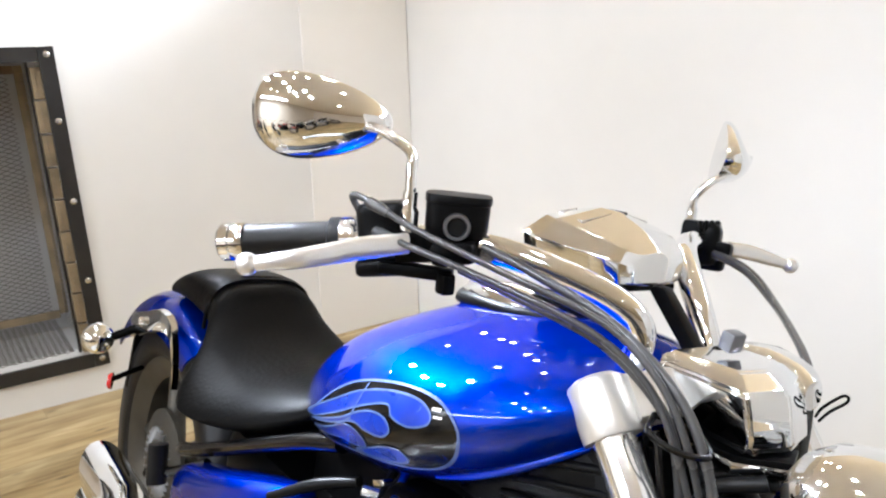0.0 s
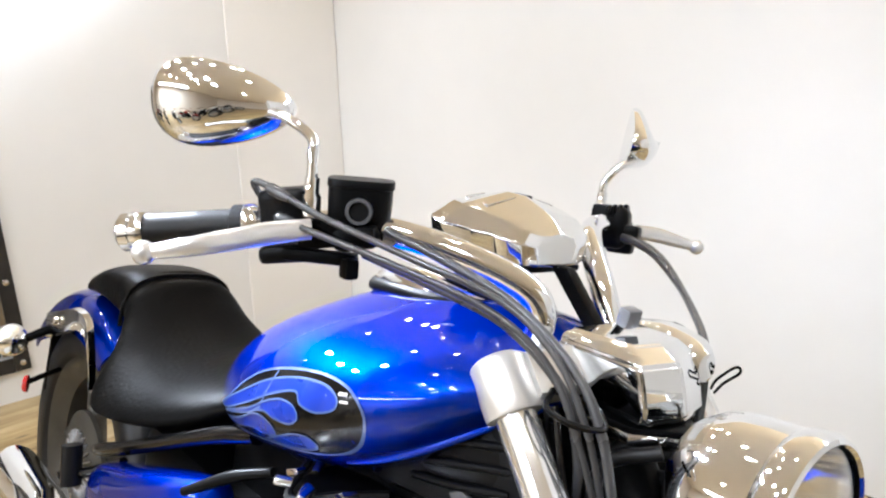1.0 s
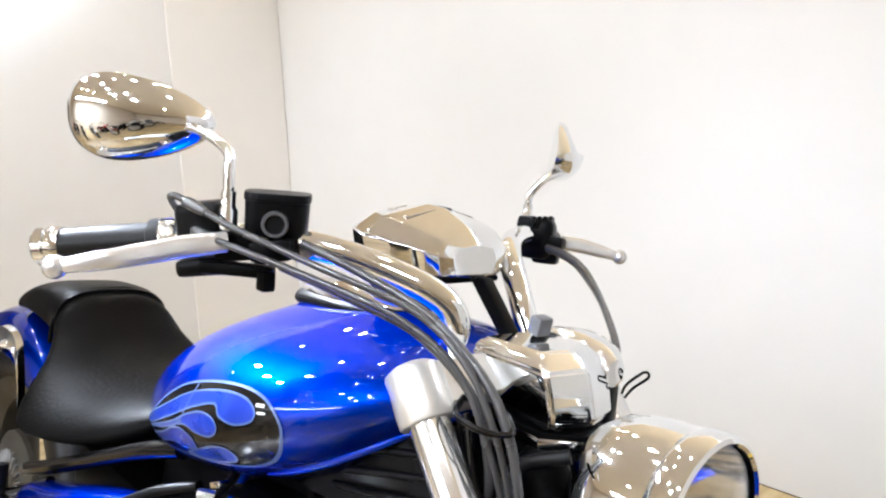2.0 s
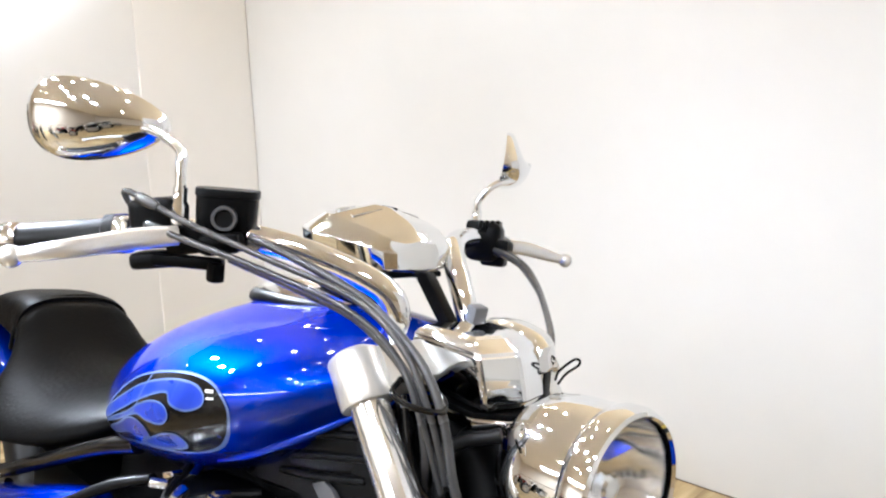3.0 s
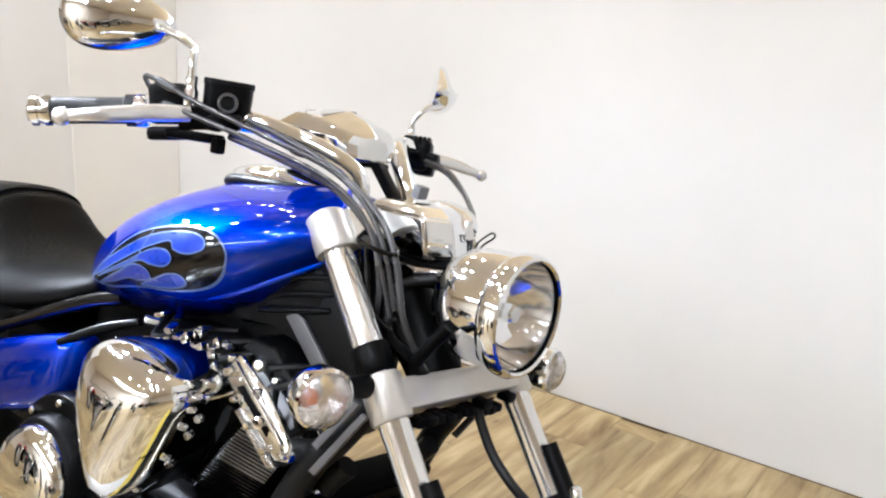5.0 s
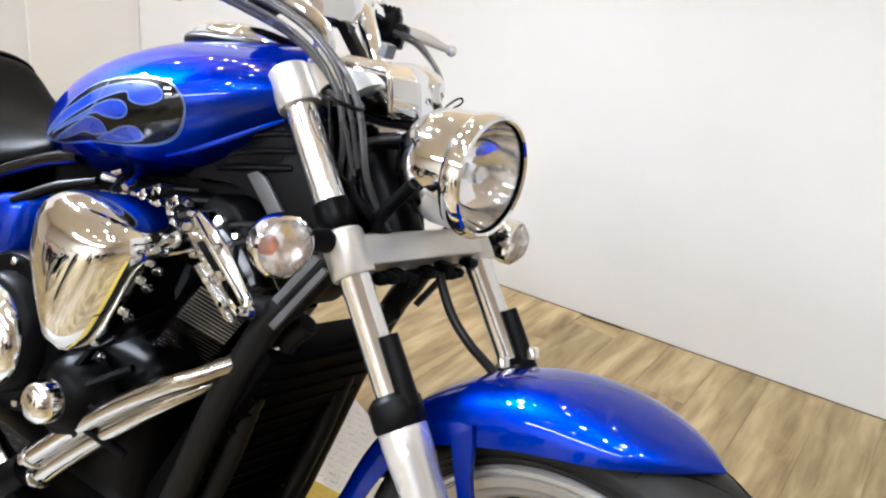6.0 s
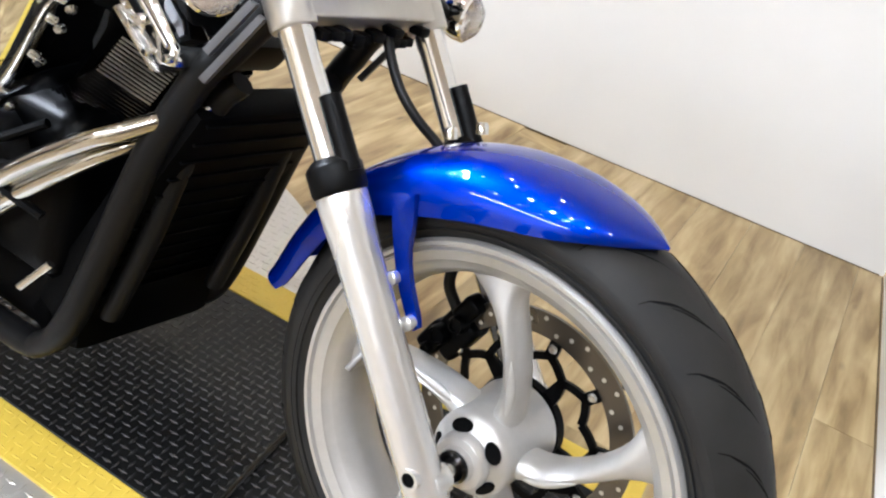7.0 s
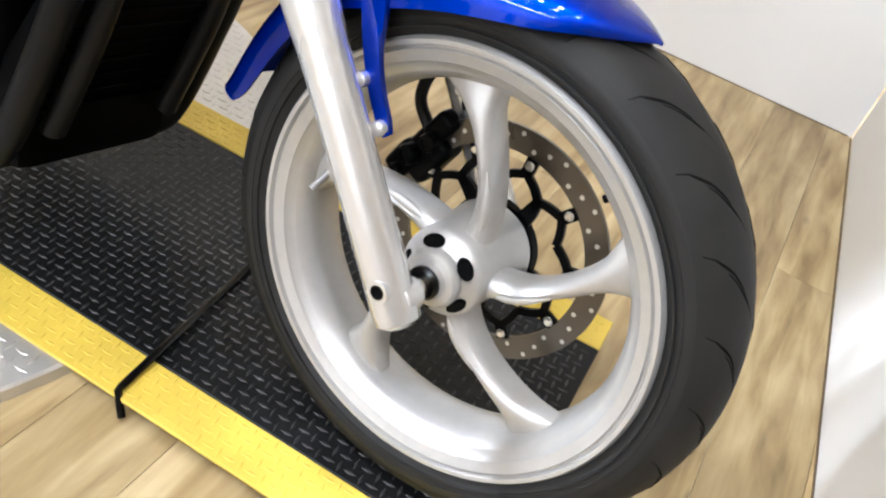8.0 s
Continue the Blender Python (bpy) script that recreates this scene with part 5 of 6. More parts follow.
# clutter under the tank: intake, hoses, bolts
random.seed(11)
for i in range(30):
    bm = NEW()
    p = Vector((random.uniform(-0.74, -0.54), random.uniform(-0.16, -0.10), random.uniform(0.660, 0.700)))
    if i % 2:
        box(bm, p, (random.uniform(0.008, 0.024), 0.012, random.uniform(0.006, 0.014)), 0.002, Matrix.Rotation(random.uniform(-0.8, 0.8), 3, "Y"))
    else:
        lathe(bm, [(0, 0.008), (0.005, 0.008), (0.006, 0.005), (0.006, -0.009), (0, -0.009)], p, (random.uniform(-1, 1), -1, random.uniform(-0.4, 0.6)), 12)
    B("linkage_piece", bm, CHROME if i % 3 else DULL_CHROME)
for i in range(5):
    x = -0.76 + 0.055 * i
    bm = NEW()
    tube(bm, [(x, -0.10, 0.69), (x + 0.03, -0.14, 0.665), (x + 0.09, -0.13, 0.69), (x + 0.13, -0.09, 0.70)], 0.005, 8)
    B("engine_hose", bm, RUBBER)
bm = NEW()
box(bm, (-0.70, 0, 0.70), (0.44, 0.16, 0.09), 0.02)
B("frame_backbone", bm, BLACK_SATIN)

# air cleaner
out = [(-0.712, 0.600), (-0.708, 0.664), (-0.678, 0.686), (-0.623, 0.689), (-0.563, 0.672), (-0.546, 0.646), (-0.558, 0.608), (-0.589, 0.539), (-0.618, 0.496), (-0.642, 0.490), (-0.668, 0.521)]
loop = [(p.x, p.z) for p in spline([(x, 0, z) for x, z in out] + [(out[0][0], 0, out[0][1])], 4)[:-1]]
cx, cz = -0.633, 0.611
bm = NEW()
lay = []
for y, s in ((-0.13, 0.90), (-0.17, 0.97), (-0.20, 1.0), (-0.222, 0.985), (-0.240, 0.93), (-0.252, 0.82), (-0.260, 0.64), (-0.265, 0.40), (-0.267, 0.12)):
    lay.append([(cx + (x - cx) * s, y, cz + (z - cz) * s) for x, z in loop])
rings(bm, lay)
ac = B("air_cleaner", bm, CHROME, None, "chrome teardrop air cleaner cover", 60)
for x, z in ((-0.556, 0.596), (-0.578, 0.551), (-0.541, 0.646), (-0.544, 0.621), (-0.613, 0.486)):
    B("cover_bolt", bolt_head(NEW(), (x, -0.195, z), (0.6, -0.8, 0), 0.0052, 0.009), CHROME, ac)
B("air_cleaner_back", loft(NEW(), resample([(-0.735, 0.05, 0.69, 0.56, 3, 0.5, -0.09), (-0.65, 0.06, 0.70, 0.50, 3, 0.5, -0.09), (-0.56, 0.05, 0.69, 0.60, 3, 0.5, -0.09)], 3), 20), BLACK_PLASTIC, ac)

# crankcase covers
cc = Vector((-0.825, -0.165, 0.44))
B("clutch_cover", lathe(NEW(), [(0, -0.052), (0.045, -0.05), (0.078, -0.042), (0.084, -0.036), (0.086, -0.02), (0.110, -0.018), (0.114, -0.012), (0.114, 0.03), (0, 0.03)], cc, (0, 1, 0), 56), BLACK_SATIN, crank, "black round clutch cover")
B("clutch_plate", lathe(NEW(), [(0, -0.064), (0.05, -0.062), (0.068, -0.056), (0.073, -0.049), (0.073, -0.04), (0, -0.04)], cc, (0, 1, 0), 48), CHROME, crank, "round chrome engine plate")
for k in range(9):
    a = 2 * math.pi * (k + 0.4) / 9
    B("cover_bolt", bolt_head(NEW(), cc + Vector((0.1 * math.cos(a), -0.019, 0.1 * math.sin(a))), (0, -1, 0), 0.006, 0.006), DULL_CHROME, crank)
fc = Vector((-0.69, -0.185, 0.395))
bm = NEW()
lathe(bm, [(0, -0.040), (0.018, -0.039), (0.026, -0.034), (0.029, -0.026), (0.029, -0.006), (0.0, -0.006)], fc, (0, 1, 0), 24)
B("oil_filler_cap", bm, CHROME, crank, "chrome oil filler cap")
B("filler_boss", lathe(NEW(), [(0, -0.012), (0.036, -0.012), (0.055, 0.0), (0.068, 0.03), (0, 0.03)], fc, (0, 1, 0), 32), BLACK_SATIN, crank)
bm = NEW()
for a in (10, 40, 75, -25):
    d = Vector((math.cos(radians(a)), 0, math.sin(radians(a))))
    tube(bm, [fc + d * 0.04 + Vector((0, 0.0, 0)), fc + d * 0.11 + Vector((0, 0.03, 0))], 0.006, 8)
B("case_rib", bm, BLACK_SATIN, crank)

# header pipes
B("header_pipe", tube(NEW(), [(-0.430, -0.075, 0.555), (-0.445, -0.118, 0.540), (-0.490, -0.152, 0.503), (-0.533, -0.164, 0.472), (-0.632, -0.172, 0.390), (-0.740, -0.178, 0.281)], [0.009, 0.0105, 0.012, 0.0135, 0.015, 0.017], 24), PIPE_CHROME, None, "chrome exhaust header pipe")
B("header_pipe", tube(NEW(), [(-0.470, -0.08, 0.51), (-0.485, -0.120, 0.492), (-0.534, -0.150, 0.449), (-0.631, -0.162, 0.359), (-0.735, -0.170, 0.251)], [0.006, 0.008, 0.011, 0.0135, 0.016], 20), PIPE_CHROME, None, "chrome lower exhaust pipe")
B("header_pipe", tube(NEW(), [(-0.95, -0.205, 0.395), (-0.88, -0.205, 0.350), (-0.815, -0.198, 0.295), (-0.775, -0.188, 0.262)], 0.015, 20), PIPE_CHROME, None, "chrome rear exhaust pipe")
for q, d in (((-0.731, -0.177, 0.290), (-0.70, 0, -0.71)), ((-0.727, -0.170, 0.260), (-0.70, 0, -0.71))):
    B("pipe_clamp", lathe(NEW(), [(0.015, -0.005), (0.0185, -0.005), (0.0195, -0.003), (0.0195, 0.003), (0.0185, 0.005), (0.015, 0.005)], q, d, 24, closed=True), DULL_CHROME)
B("pipe_collector", tube(NEW(), [(-0.737, -0.174, 0.268), (-0.775, -0.178, 0.236), (-0.83, -0.182, 0.226), (-0.94, -0.186, 0.25)], [0.026, 0.030, 0.032, 0.034], 20), BLACK_SATIN, None, "black exhaust collector")

# frame down tubes, radiator
for sg in (-1, 1):
    B("down_tube", tube(NEW(), [(-0.372, sg * 0.100, 0.688), (-0.405, sg * 0.112, 0.63), (-0.433, sg * 0.12, 0.585), (-0.475, sg * 0.125, 0.475), (-0.510, sg * 0.125, 0.345), (-0.548, sg * 0.125, 0.215), (-0.585, sg * 0.125, 0.155), (-0.65, sg * 0.125, 0.135), (-0.95, sg * 0.125, 0.135)], 0.0185, 16), FRAME_BLACK, None, "black frame down tube")
    B("radiator_guard", tube(NEW(), [(-0.405, sg * 0.082, 0.592), (-0.432, sg * 0.085, 0.555), (-0.462, sg * 0.085, 0.475), (-0.489, sg * 0.085, 0.355), (-0.53, sg * 0.085, 0.215)], 0.0145, 14), FRAME_BLACK)
    B("neck_plate", prism(NEW(), [(-0.415, sg * 0.137, 0.627), (-0.370, sg * 0.137, 0.695), (-0.358, sg * 0.137, 0.694), (-0.405, sg * 0.137, 0.623)], (0, 0, 0), (0, sg * 0.006, 0), 0.0015), GREY_PLASTIC)
    B("neck_plate", prism(NEW(), [(-0.412, sg * 0.137, 0.596), (-0.354, sg * 0.137, 0.685), (-0.345, sg * 0.137, 0.683), (-0.402, sg * 0.137, 0.593)], (0, 0, 0), (0, sg * 0.006, 0), 0.0015), GREY_PLASTIC)
bm = NEW()
rr = Matrix.Rotation(radians(25), 3, "Y")
box(bm, (-0.522, 0, 0.375), (0.05, 0.24, 0.40), 0.012, rr)
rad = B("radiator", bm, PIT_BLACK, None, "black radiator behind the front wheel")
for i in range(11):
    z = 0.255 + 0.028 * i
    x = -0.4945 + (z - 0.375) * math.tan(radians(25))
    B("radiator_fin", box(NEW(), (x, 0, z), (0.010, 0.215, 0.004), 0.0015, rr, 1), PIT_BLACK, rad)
bm = NEW()
box(bm, (-0.615, 0, 0.185), (0.10, 0.22, 0.10), 0.03, rr, 3)
box(bm, (-0.70, 0, 0.19), (0.30, 0.22, 0.09), 0.02)
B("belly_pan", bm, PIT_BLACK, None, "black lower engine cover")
# neck side covers with a grey insert
for sg in (-1, 1):
    bm = NEW()
    out = [(-0.66, 0, 0.715), (-0.61, 0, 0.755), (-0.54, 0, 0.80), (-0.49, 0, 0.83), (-0.44, 0, 0.80), (-0.40, 0, 0.735), (-0.385, 0, 0.695), (-0.42, 0, 0.665), (-0.46, 0, 0.675), (-0.50, 0, 0.725), (-0.56, 0, 0.735), (-0.62, 0, 0.715)]
    prism(bm, [(x, sg * (0.085 - 0.25 * (x + 0.5) ** 2), z) for x, _, z in out], (0, -sg * 0.02, 0), (0, sg * 0.018, 0), 0.006)
    nc = B("neck_cover", bm, BLACK_PLASTIC, None, "black plastic cover beside the steering head")
    bm = NEW()
    prism(bm, [(-0.532, sg * 0.101, 0.748), (-0.515, sg * 0.102, 0.757), (-0.50, sg * 0.102, 0.752), (-0.415, sg * 0.101, 0.680), (-0.425, sg * 0.101, 0.671), (-0.445, sg * 0.101, 0.677)], (0, 0, 0), (0, sg * 0.006, 0), 0.002)
    B("cover_insert", bm, GREY_PLASTIC, nc)
for sg in (-1, 1):
    duct = B("air_duct", loft(NEW(), resample([(-0.60, 0.020, 0.770, 0.735, 2.6, 0.5, sg * 0.075), (-0.55, 0.026, 0.808, 0.745, 3.0, 0.5, sg * 0.080), (-0.50, 0.026, 0.832, 0.752, 3.0, 0.5, sg * 0.080), (-0.455, 0.020, 0.838, 0.765, 2.8, 0.5, sg * 0.075)], 4), 24), BLACK_PLASTIC, None, "ribbed black plastic duct under the tank", 50)
    for k in range(3):
        B("duct_rib", tube(NEW(), [(-0.59 + 0.01 * k, sg * 0.098, 0.742 + 0.019 * k), (-0.53, sg * 0.107, 0.757 + 0.021 * k), (-0.465, sg * 0.099, 0.772 + 0.021 * k)], 0.0045, 10), BLACK_PLASTIC, duct)
bm = NEW()
box(bm, (-0.52, 0, 0.775), (0.15, 0.13, 0.12), 0.03)
B("steering_head", bm, BLACK_SATIN)
# low side: brake pedal, stand bits
bm = NEW()
tube(bm, [(-0.60, -0.18, 0.155), (-0.62, -0.19, 0.20), (-0.66, -0.19, 0.235), (-0.70, -0.185, 0.22), (-0.71, -0.18, 0.18)], 0.0045, 10)
B("brake_linkage", bm, BLACK_GLOSS, None, "metal brake pedal linkage")
B("brake_rod", tube(NEW(), [(-0.555, -0.16, 0.30), (-0.585, -0.172, 0.255)], 0.005, 8), DULL_CHROME)
bm = NEW()
box(bm, (-0.74, -0.18, 0.205), (0.045, 0.03, 0.06), 0.006, Matrix.Rotation(0.3, 3, "Y"))
B("pedal_bracket", bm, BLACK_SATIN)

# ---- floor, turntable and runway ----
YAW = 0.159
UX, UY = Vector((math.cos(YAW), math.sin(YAW), 0)), Vector((-math.sin(YAW), math.cos(YAW), 0))


def wood(name):
    m = bpy.data.materials.new(name)
    m.use_nodes = True
    nt = m.node_tree
    p = nt.nodes["Principled BSDF"]
    co = nt.nodes.new("ShaderNodeTexCoord")
    info = nt.nodes.new("ShaderNodeObjectInfo")
    off = nt.nodes.new("ShaderNodeVectorMath")
    off.operation = "MULTIPLY_ADD"
    off.inputs[1].default_value = (1, 1, 1)
    com = nt.nodes.new("ShaderNodeCombineXYZ")
    mul = nt.nodes.new("ShaderNodeMath")
    mul.operation = "MULTIPLY"
    mul.inputs[1].default_value = 37.0
    nt.links.new(info.outputs["Random"], mul.inputs[0])
    for i in range(3):
        nt.links.new(mul.outputs[0], com.inputs[i])
    nt.links.new(co.outputs["Object"], off.inputs[0])
    nt.links.new(com.outputs[0], off.inputs[2])
    mp = nt.nodes.new("ShaderNodeMapping")
    mp.inputs["Scale"].default_value = (3.4, 30, 20)
    nt.links.new(off.outputs[0], mp.inputs["Vector"])
    n1 = nt.nodes.new("ShaderNodeTexNoise")
    n1.inputs["Scale"].default_value, n1.inputs["Detail"].default_value, n1.inputs["Distortion"].default_value = 1.0, 9, 0.5
    nt.links.new(mp.outputs[0], n1.inputs["Vector"])
    mp2 = nt.nodes.new("ShaderNodeMapping")
    mp2.inputs["Scale"].default_value = (2.6, 9, 5)
    nt.links.new(off.outputs[0], mp2.inputs["Vector"])
    n2 = nt.nodes.new("ShaderNodeTexNoise")
    n2.inputs["Scale"].default_value, n2.inputs["Detail"].default_value, n2.inputs["Distortion"].default_value = 1.0, 6, 1.2
    nt.links.new(mp2.outputs[0], n2.inputs["Vector"])
    mix = nt.nodes.new("ShaderNodeMath")
    mix.operation = "MULTIPLY_ADD"
    mix.inputs[1].default_value = 0.55
    nt.links.new(n1.outputs["Fac"], mix.inputs[0])
    half = nt.nodes.new("ShaderNodeMath")
    half.operation = "MULTIPLY"
    half.inputs[1].default_value = 0.45
    nt.links.new(n2.outputs["Fac"], half.inputs[0])
    nt.links.new(half.outputs[0], mix.inputs[2])
    ramp = nt.nodes.new("ShaderNodeValToRGB")
    e = ramp.color_ramp.elements
    e[0].position, e[0].color = 0.31, (0.135, 0.080, 0.026, 1)
    e[1].position, e[1].color = 0.66, (0.52, 0.415, 0.230, 1)
    x = ramp.color_ramp.elements.new(0.48)
    x.color = (0.330, 0.240, 0.112, 1)
    nt.links.new(mix.outputs[0], ramp.inputs["Fac"])
    hsv = nt.nodes.new("ShaderNodeHueSaturation")
    val = nt.nodes.new("ShaderNodeMapRange")
    val.inputs["To Min"].default_value, val.inputs["To Max"].default_value = 0.80, 1.14
    nt.links.new(info.outputs["Random"], val.inputs["Value"])
    nt.links.new(val.outputs[0], hsv.inputs["Value"])
    # scattered knots
    vor = nt.nodes.new("ShaderNodeTexVoronoi")
    mp3 = nt.nodes.new("ShaderNodeMapping")
    mp3.inputs["Scale"].default_value = (2.6, 6.5, 3)
    nt.links.new(off.outputs[0], mp3.inputs["Vector"])
    nt.links.new(mp3.outputs[0], vor.inputs["Vector"])
    vor.inputs["Scale"].default_value = 1.6
    knot = nt.nodes.new("ShaderNodeMapRange")
    knot.inputs["From Min"].default_value, knot.inputs["From Max"].default_value = 0.03, 0.12
    knot.inputs["To Min"].default_value, knot.inputs["To Max"].default_value = 0.42, 1.0
    nt.links.new(vor.outputs["Distance"], knot.inputs["Value"])
    dark = nt.nodes.new("ShaderNodeVectorMath")
    dark.operation = "MULTIPLY"
    nt.links.new(ramp.outputs["Color"], dark.inputs[0])
    nt.links.new(knot.outputs[0], dark.inputs[1])
    nt.links.new(dark.outputs[0], hsv.inputs["Color"])
    nt.links.new(hsv.outputs["Color"], p.inputs["Base Color"])
    p.inputs["Roughness"].default_value = 0.38
    b = nt.nodes.new("ShaderNodeBump")
    b.inputs["Strength"].default_value, b.inputs["Distance"].default_value = 0.12, 0.002
    nt.links.new(n1.outputs["Fac"], b.inputs["Height"])
    nt.links.new(b.outputs[0], p.inputs["Normal"])
    return m


WOOD = wood("vinyl_wood_plank")
bm = NEW()
box(bm, (-0.5, -0.5, FLOOR_Z - 0.055), (13.4, 11.4, 0.1), 0)
floor = tagged(new("floor", mesh_of("floor", bm, WOOD)), "light brown wood plank vinyl floor", "floor", kind="structure")

ALU_PLATE = material("worn_aluminium_plate", (0.55, 0.54, 0.52), 0.38, 0.7, var=0.12, scale=14, bump=0.1, bump_scale=80)
BLACK_PLATE = material("black_painted_tread_plate", (0.0048, 0.0049, 0.0051), 0.42, 0.0, spec=0.22, var=0.5, scale=16, bump=0.1, bump_scale=120)
WORN_PLATE = material("worn_lozenge_steel", (0.034, 0.034, 0.034), 0.38, 0.4, var=0.5, scale=30)
YELLOW = material("worn_yellow_paint", (0.60, 0.44, 0.055), 0.5, 0.0, var=0.16, scale=18, bump=0.08, bump_scale=100)


def tread(name, inside, u0, u1, v0, v1, z, origin, step, mat, parent, size):
    """Raised lozenges in a crossed pattern, one mesh."""
    verts, faces = [], []
    nu, nv = int((u1 - u0) / step), int((v1 - v0) / step)
    for i in range(nu):
        for j in range(nv):
            u, v = u0 + (i + 0.5) * step, v0 + (j + 0.5) * step
            c = origin + UX * u + UY * v
            if not inside(c, u, v):
                continue
            a = radians(4 if (i + j) % 2 else 94)
            d = UX * math.cos(a) + UY * math.sin(a)
            e = UX * -math.sin(a) + UY * math.cos(a)
            b = len(verts)
            l, w, h = size
            for p in (d * l, e * w, d * -l, e * -w):
                q = c + p
                verts.append((q.x, q.y, z))
            for p in (d * l * 0.6, e * w * 0.45, d * -l * 0.6, e * -w * 0.45):
                q = c + p
                verts.append((q.x, q.y, z + h))
            faces.append((b + 4, b + 5, b + 6, b + 7))
            for k in range(4):
                faces.append((b + k, b + (k + 1) % 4, b + 4 + (k + 1) % 4, b + 4 + k))
    me = bpy.data.meshes.new(name)
    me.from_pydata(verts, [], faces)
    me.materials.append(mat)
    ob = new(name, me)
    ob.parent = parent
    return tagged(ob, kind="stuff")


DC, DRAD = Vector((-1.152, -0.17, 0)), 0.775
bm = NEW()
lathe(bm, [(0, 0.024), (DRAD - 0.004, 0.024), (DRAD, 0.020), (DRAD, 0.0), (0, 0.0)], (DC.x, DC.y, FLOOR_Z), (0, 0, 1), 96)
disc = tagged(new("turntable", mesh_of("turntable", bm, ALU_PLATE)), "round silver diamond-plate turntable under the motorcycle", "turntable")
# runway: black strip with yellow edges
O0 = Vector((0, 0, 0))
V_IN0, V_OUT0, V_IN1, V_OUT1 = -0.119, -0.193, 0.325, 0.405
U0, U1 = -1.9, 0.178


def slab(bm, u0, u1, v0, v1, z0, z1, bevel=0.0015):
    prism(bm, [UX * u0 + UY * v0, UX * u1 + UY * v0, UX * u1 + UY * v1, UX * u0 + UY * v1], (0, 0, z0), (0, 0, z1), bevel, 1)
    return bm


runway = tagged(new("runway", mesh_of("runway", slab(NEW(), U0, U1, V_IN0, V_IN1, FLOOR_Z, 0), BLACK_PLATE)), "black diamond-plate runway with worn yellow edges", "runway")
# set-back black slabs; the shadow below the yellow edges put into colour
part("runway_edge_shade", slab(NEW(), U0, U1 - 0.01, V_OUT0 + 0.012, V_IN0 - 0.002, FLOOR_Z, -0.0065), BLACK_PLATE, runway)
part("runway_edge_shade", slab(NEW(), U0, U1 - 0.01, V_IN1 + 0.002, V_OUT1 - 0.012, FLOOR_Z, -0.0065), BLACK_PLATE, runway)
part("yellow_edge", slab(NEW(), U0, U1, V_OUT0, V_IN0 - 0.001, -0.006, 0.0), YELLOW, runway, "worn yellow painted edge")
part("yellow_edge", slab(NEW(), U0, U1, V_IN1 + 0.001, V_OUT1, -0.006, 0.0), YELLOW, runway, "worn yellow painted edge")
tread("black_tread_lozenge", lambda c, u, v: True, -1.5, U1 - 0.01, V_IN0 + 0.004, V_IN1 - 0.004, 0.0, O0, 0.0165, WORN_PLATE, runway, (0.0098, 0.0027, 0.0016))
tread("yellow_tread_lozenge", lambda c, u, v: True, -1.5, U1 - 0.01, V_OUT0 + 0.004, V_IN0 - 0.004, 0.0, O0, 0.0165, YELLOW, runway, (0.0098, 0.0027, 0.0007))
tread("yellow_tread_lozenge", lambda c, u, v: True, -1.5, U1 - 0.01, V_IN1 + 0.004, V_OUT1 - 0.004, 0.0, O0, 0.0165, YELLOW, runway, (0.0098, 0.0027, 0.0007))
tread("silver_tread_lozenge", lambda c, u, v: (c - DC).length < DRAD - 0.015 and not V_OUT0 - 0.01 < v < V_OUT1 + 0.01, -2.0, 0.2, -1.0, 0.9, FLOOR_Z + 0.024, O0, 0.0200, ALU_PLATE, disc, (0.0115, 0.0030, 0.0013))

# a thin black rod lying across the runway, hooked over its edge
bm = NEW()
h = Vector((-0.296, -0.236, 0.006))
tube(bm, [(h.x + 0.022, h.y - 0.012, -0.022), (h.x, h.y, 0.004), (h.x + 0.001, h.y + 0.004, 0.008), (-0.364, 0.064, 0.008)], 0.0055, 8, smooth=False)
rod = tagged(new("hook_rod", mesh_of("hook_rod", bm, BLACK_GLOSS)), "thin black metal rod hooked over the runway's yellow edge", "rod")

# ---- wall grille ----
RUST = material("rusty_painted_steel", (0.15, 0.10, 0.055), 0.6, 0.3, var=0.45, scale=14, bump=0.25, bump_scale=60)
DARK_STEEL = material("dark_steel_angle", (0.03, 0.028, 0.026), 0.45, 0.5, var=0.3, scale=12, bump=0.1)
MESH_STEEL = material("expanded_steel_mesh", (0.16, 0.15, 0.14), 0.5, 0.6, var=0.2)
GREY_IN = material("grey_duct_panel", (0.42, 0.42, 0.42), 0.6, 0.2, var=0.1, scale=6)
wd = (NW - WE).normalized()
WD = Vector((wd.x, wd.y, 0))
WN = Vector((wd.y, -wd.x, 0))


def wp(s, z, off=0.0):
    """A place on the west wall: s along it from its south end, z up, off it into the room."""
    return Vector((WE.x, WE.y, 0)) + WD * (s + 0.036 * (1.23 - z) / 1.12 if s > 0.06 else s) + WN * off + Vector((0, 0, z))


G1, GZ0, GZ1, GW = 1.050, 0.085, 1.232, 1.0
gr = tagged(empty("wall_grille", Matrix.Translation(wp(G1, GZ0))), "rusty black steel grille cage with expanded mesh on the wall", "grille")
inv = Matrix.Translation(-wp(G1, GZ0))


def bar(name, a, b, w, d, mat):
    bm = NEW()
    a, b = Vector(a), Vector(b)
    ax = (b - a).normalized()
    side = WN.cross(ax).normalized() * w / 2
    prism(bm, [a - side, a + side, a + side + WN * d, a - side + WN * d], (0, 0, 0), b - a, 0.002, 1)
    bmesh.ops.transform(bm, matrix=inv, verts=bm.verts)
    return part(name, bm, mat, gr)


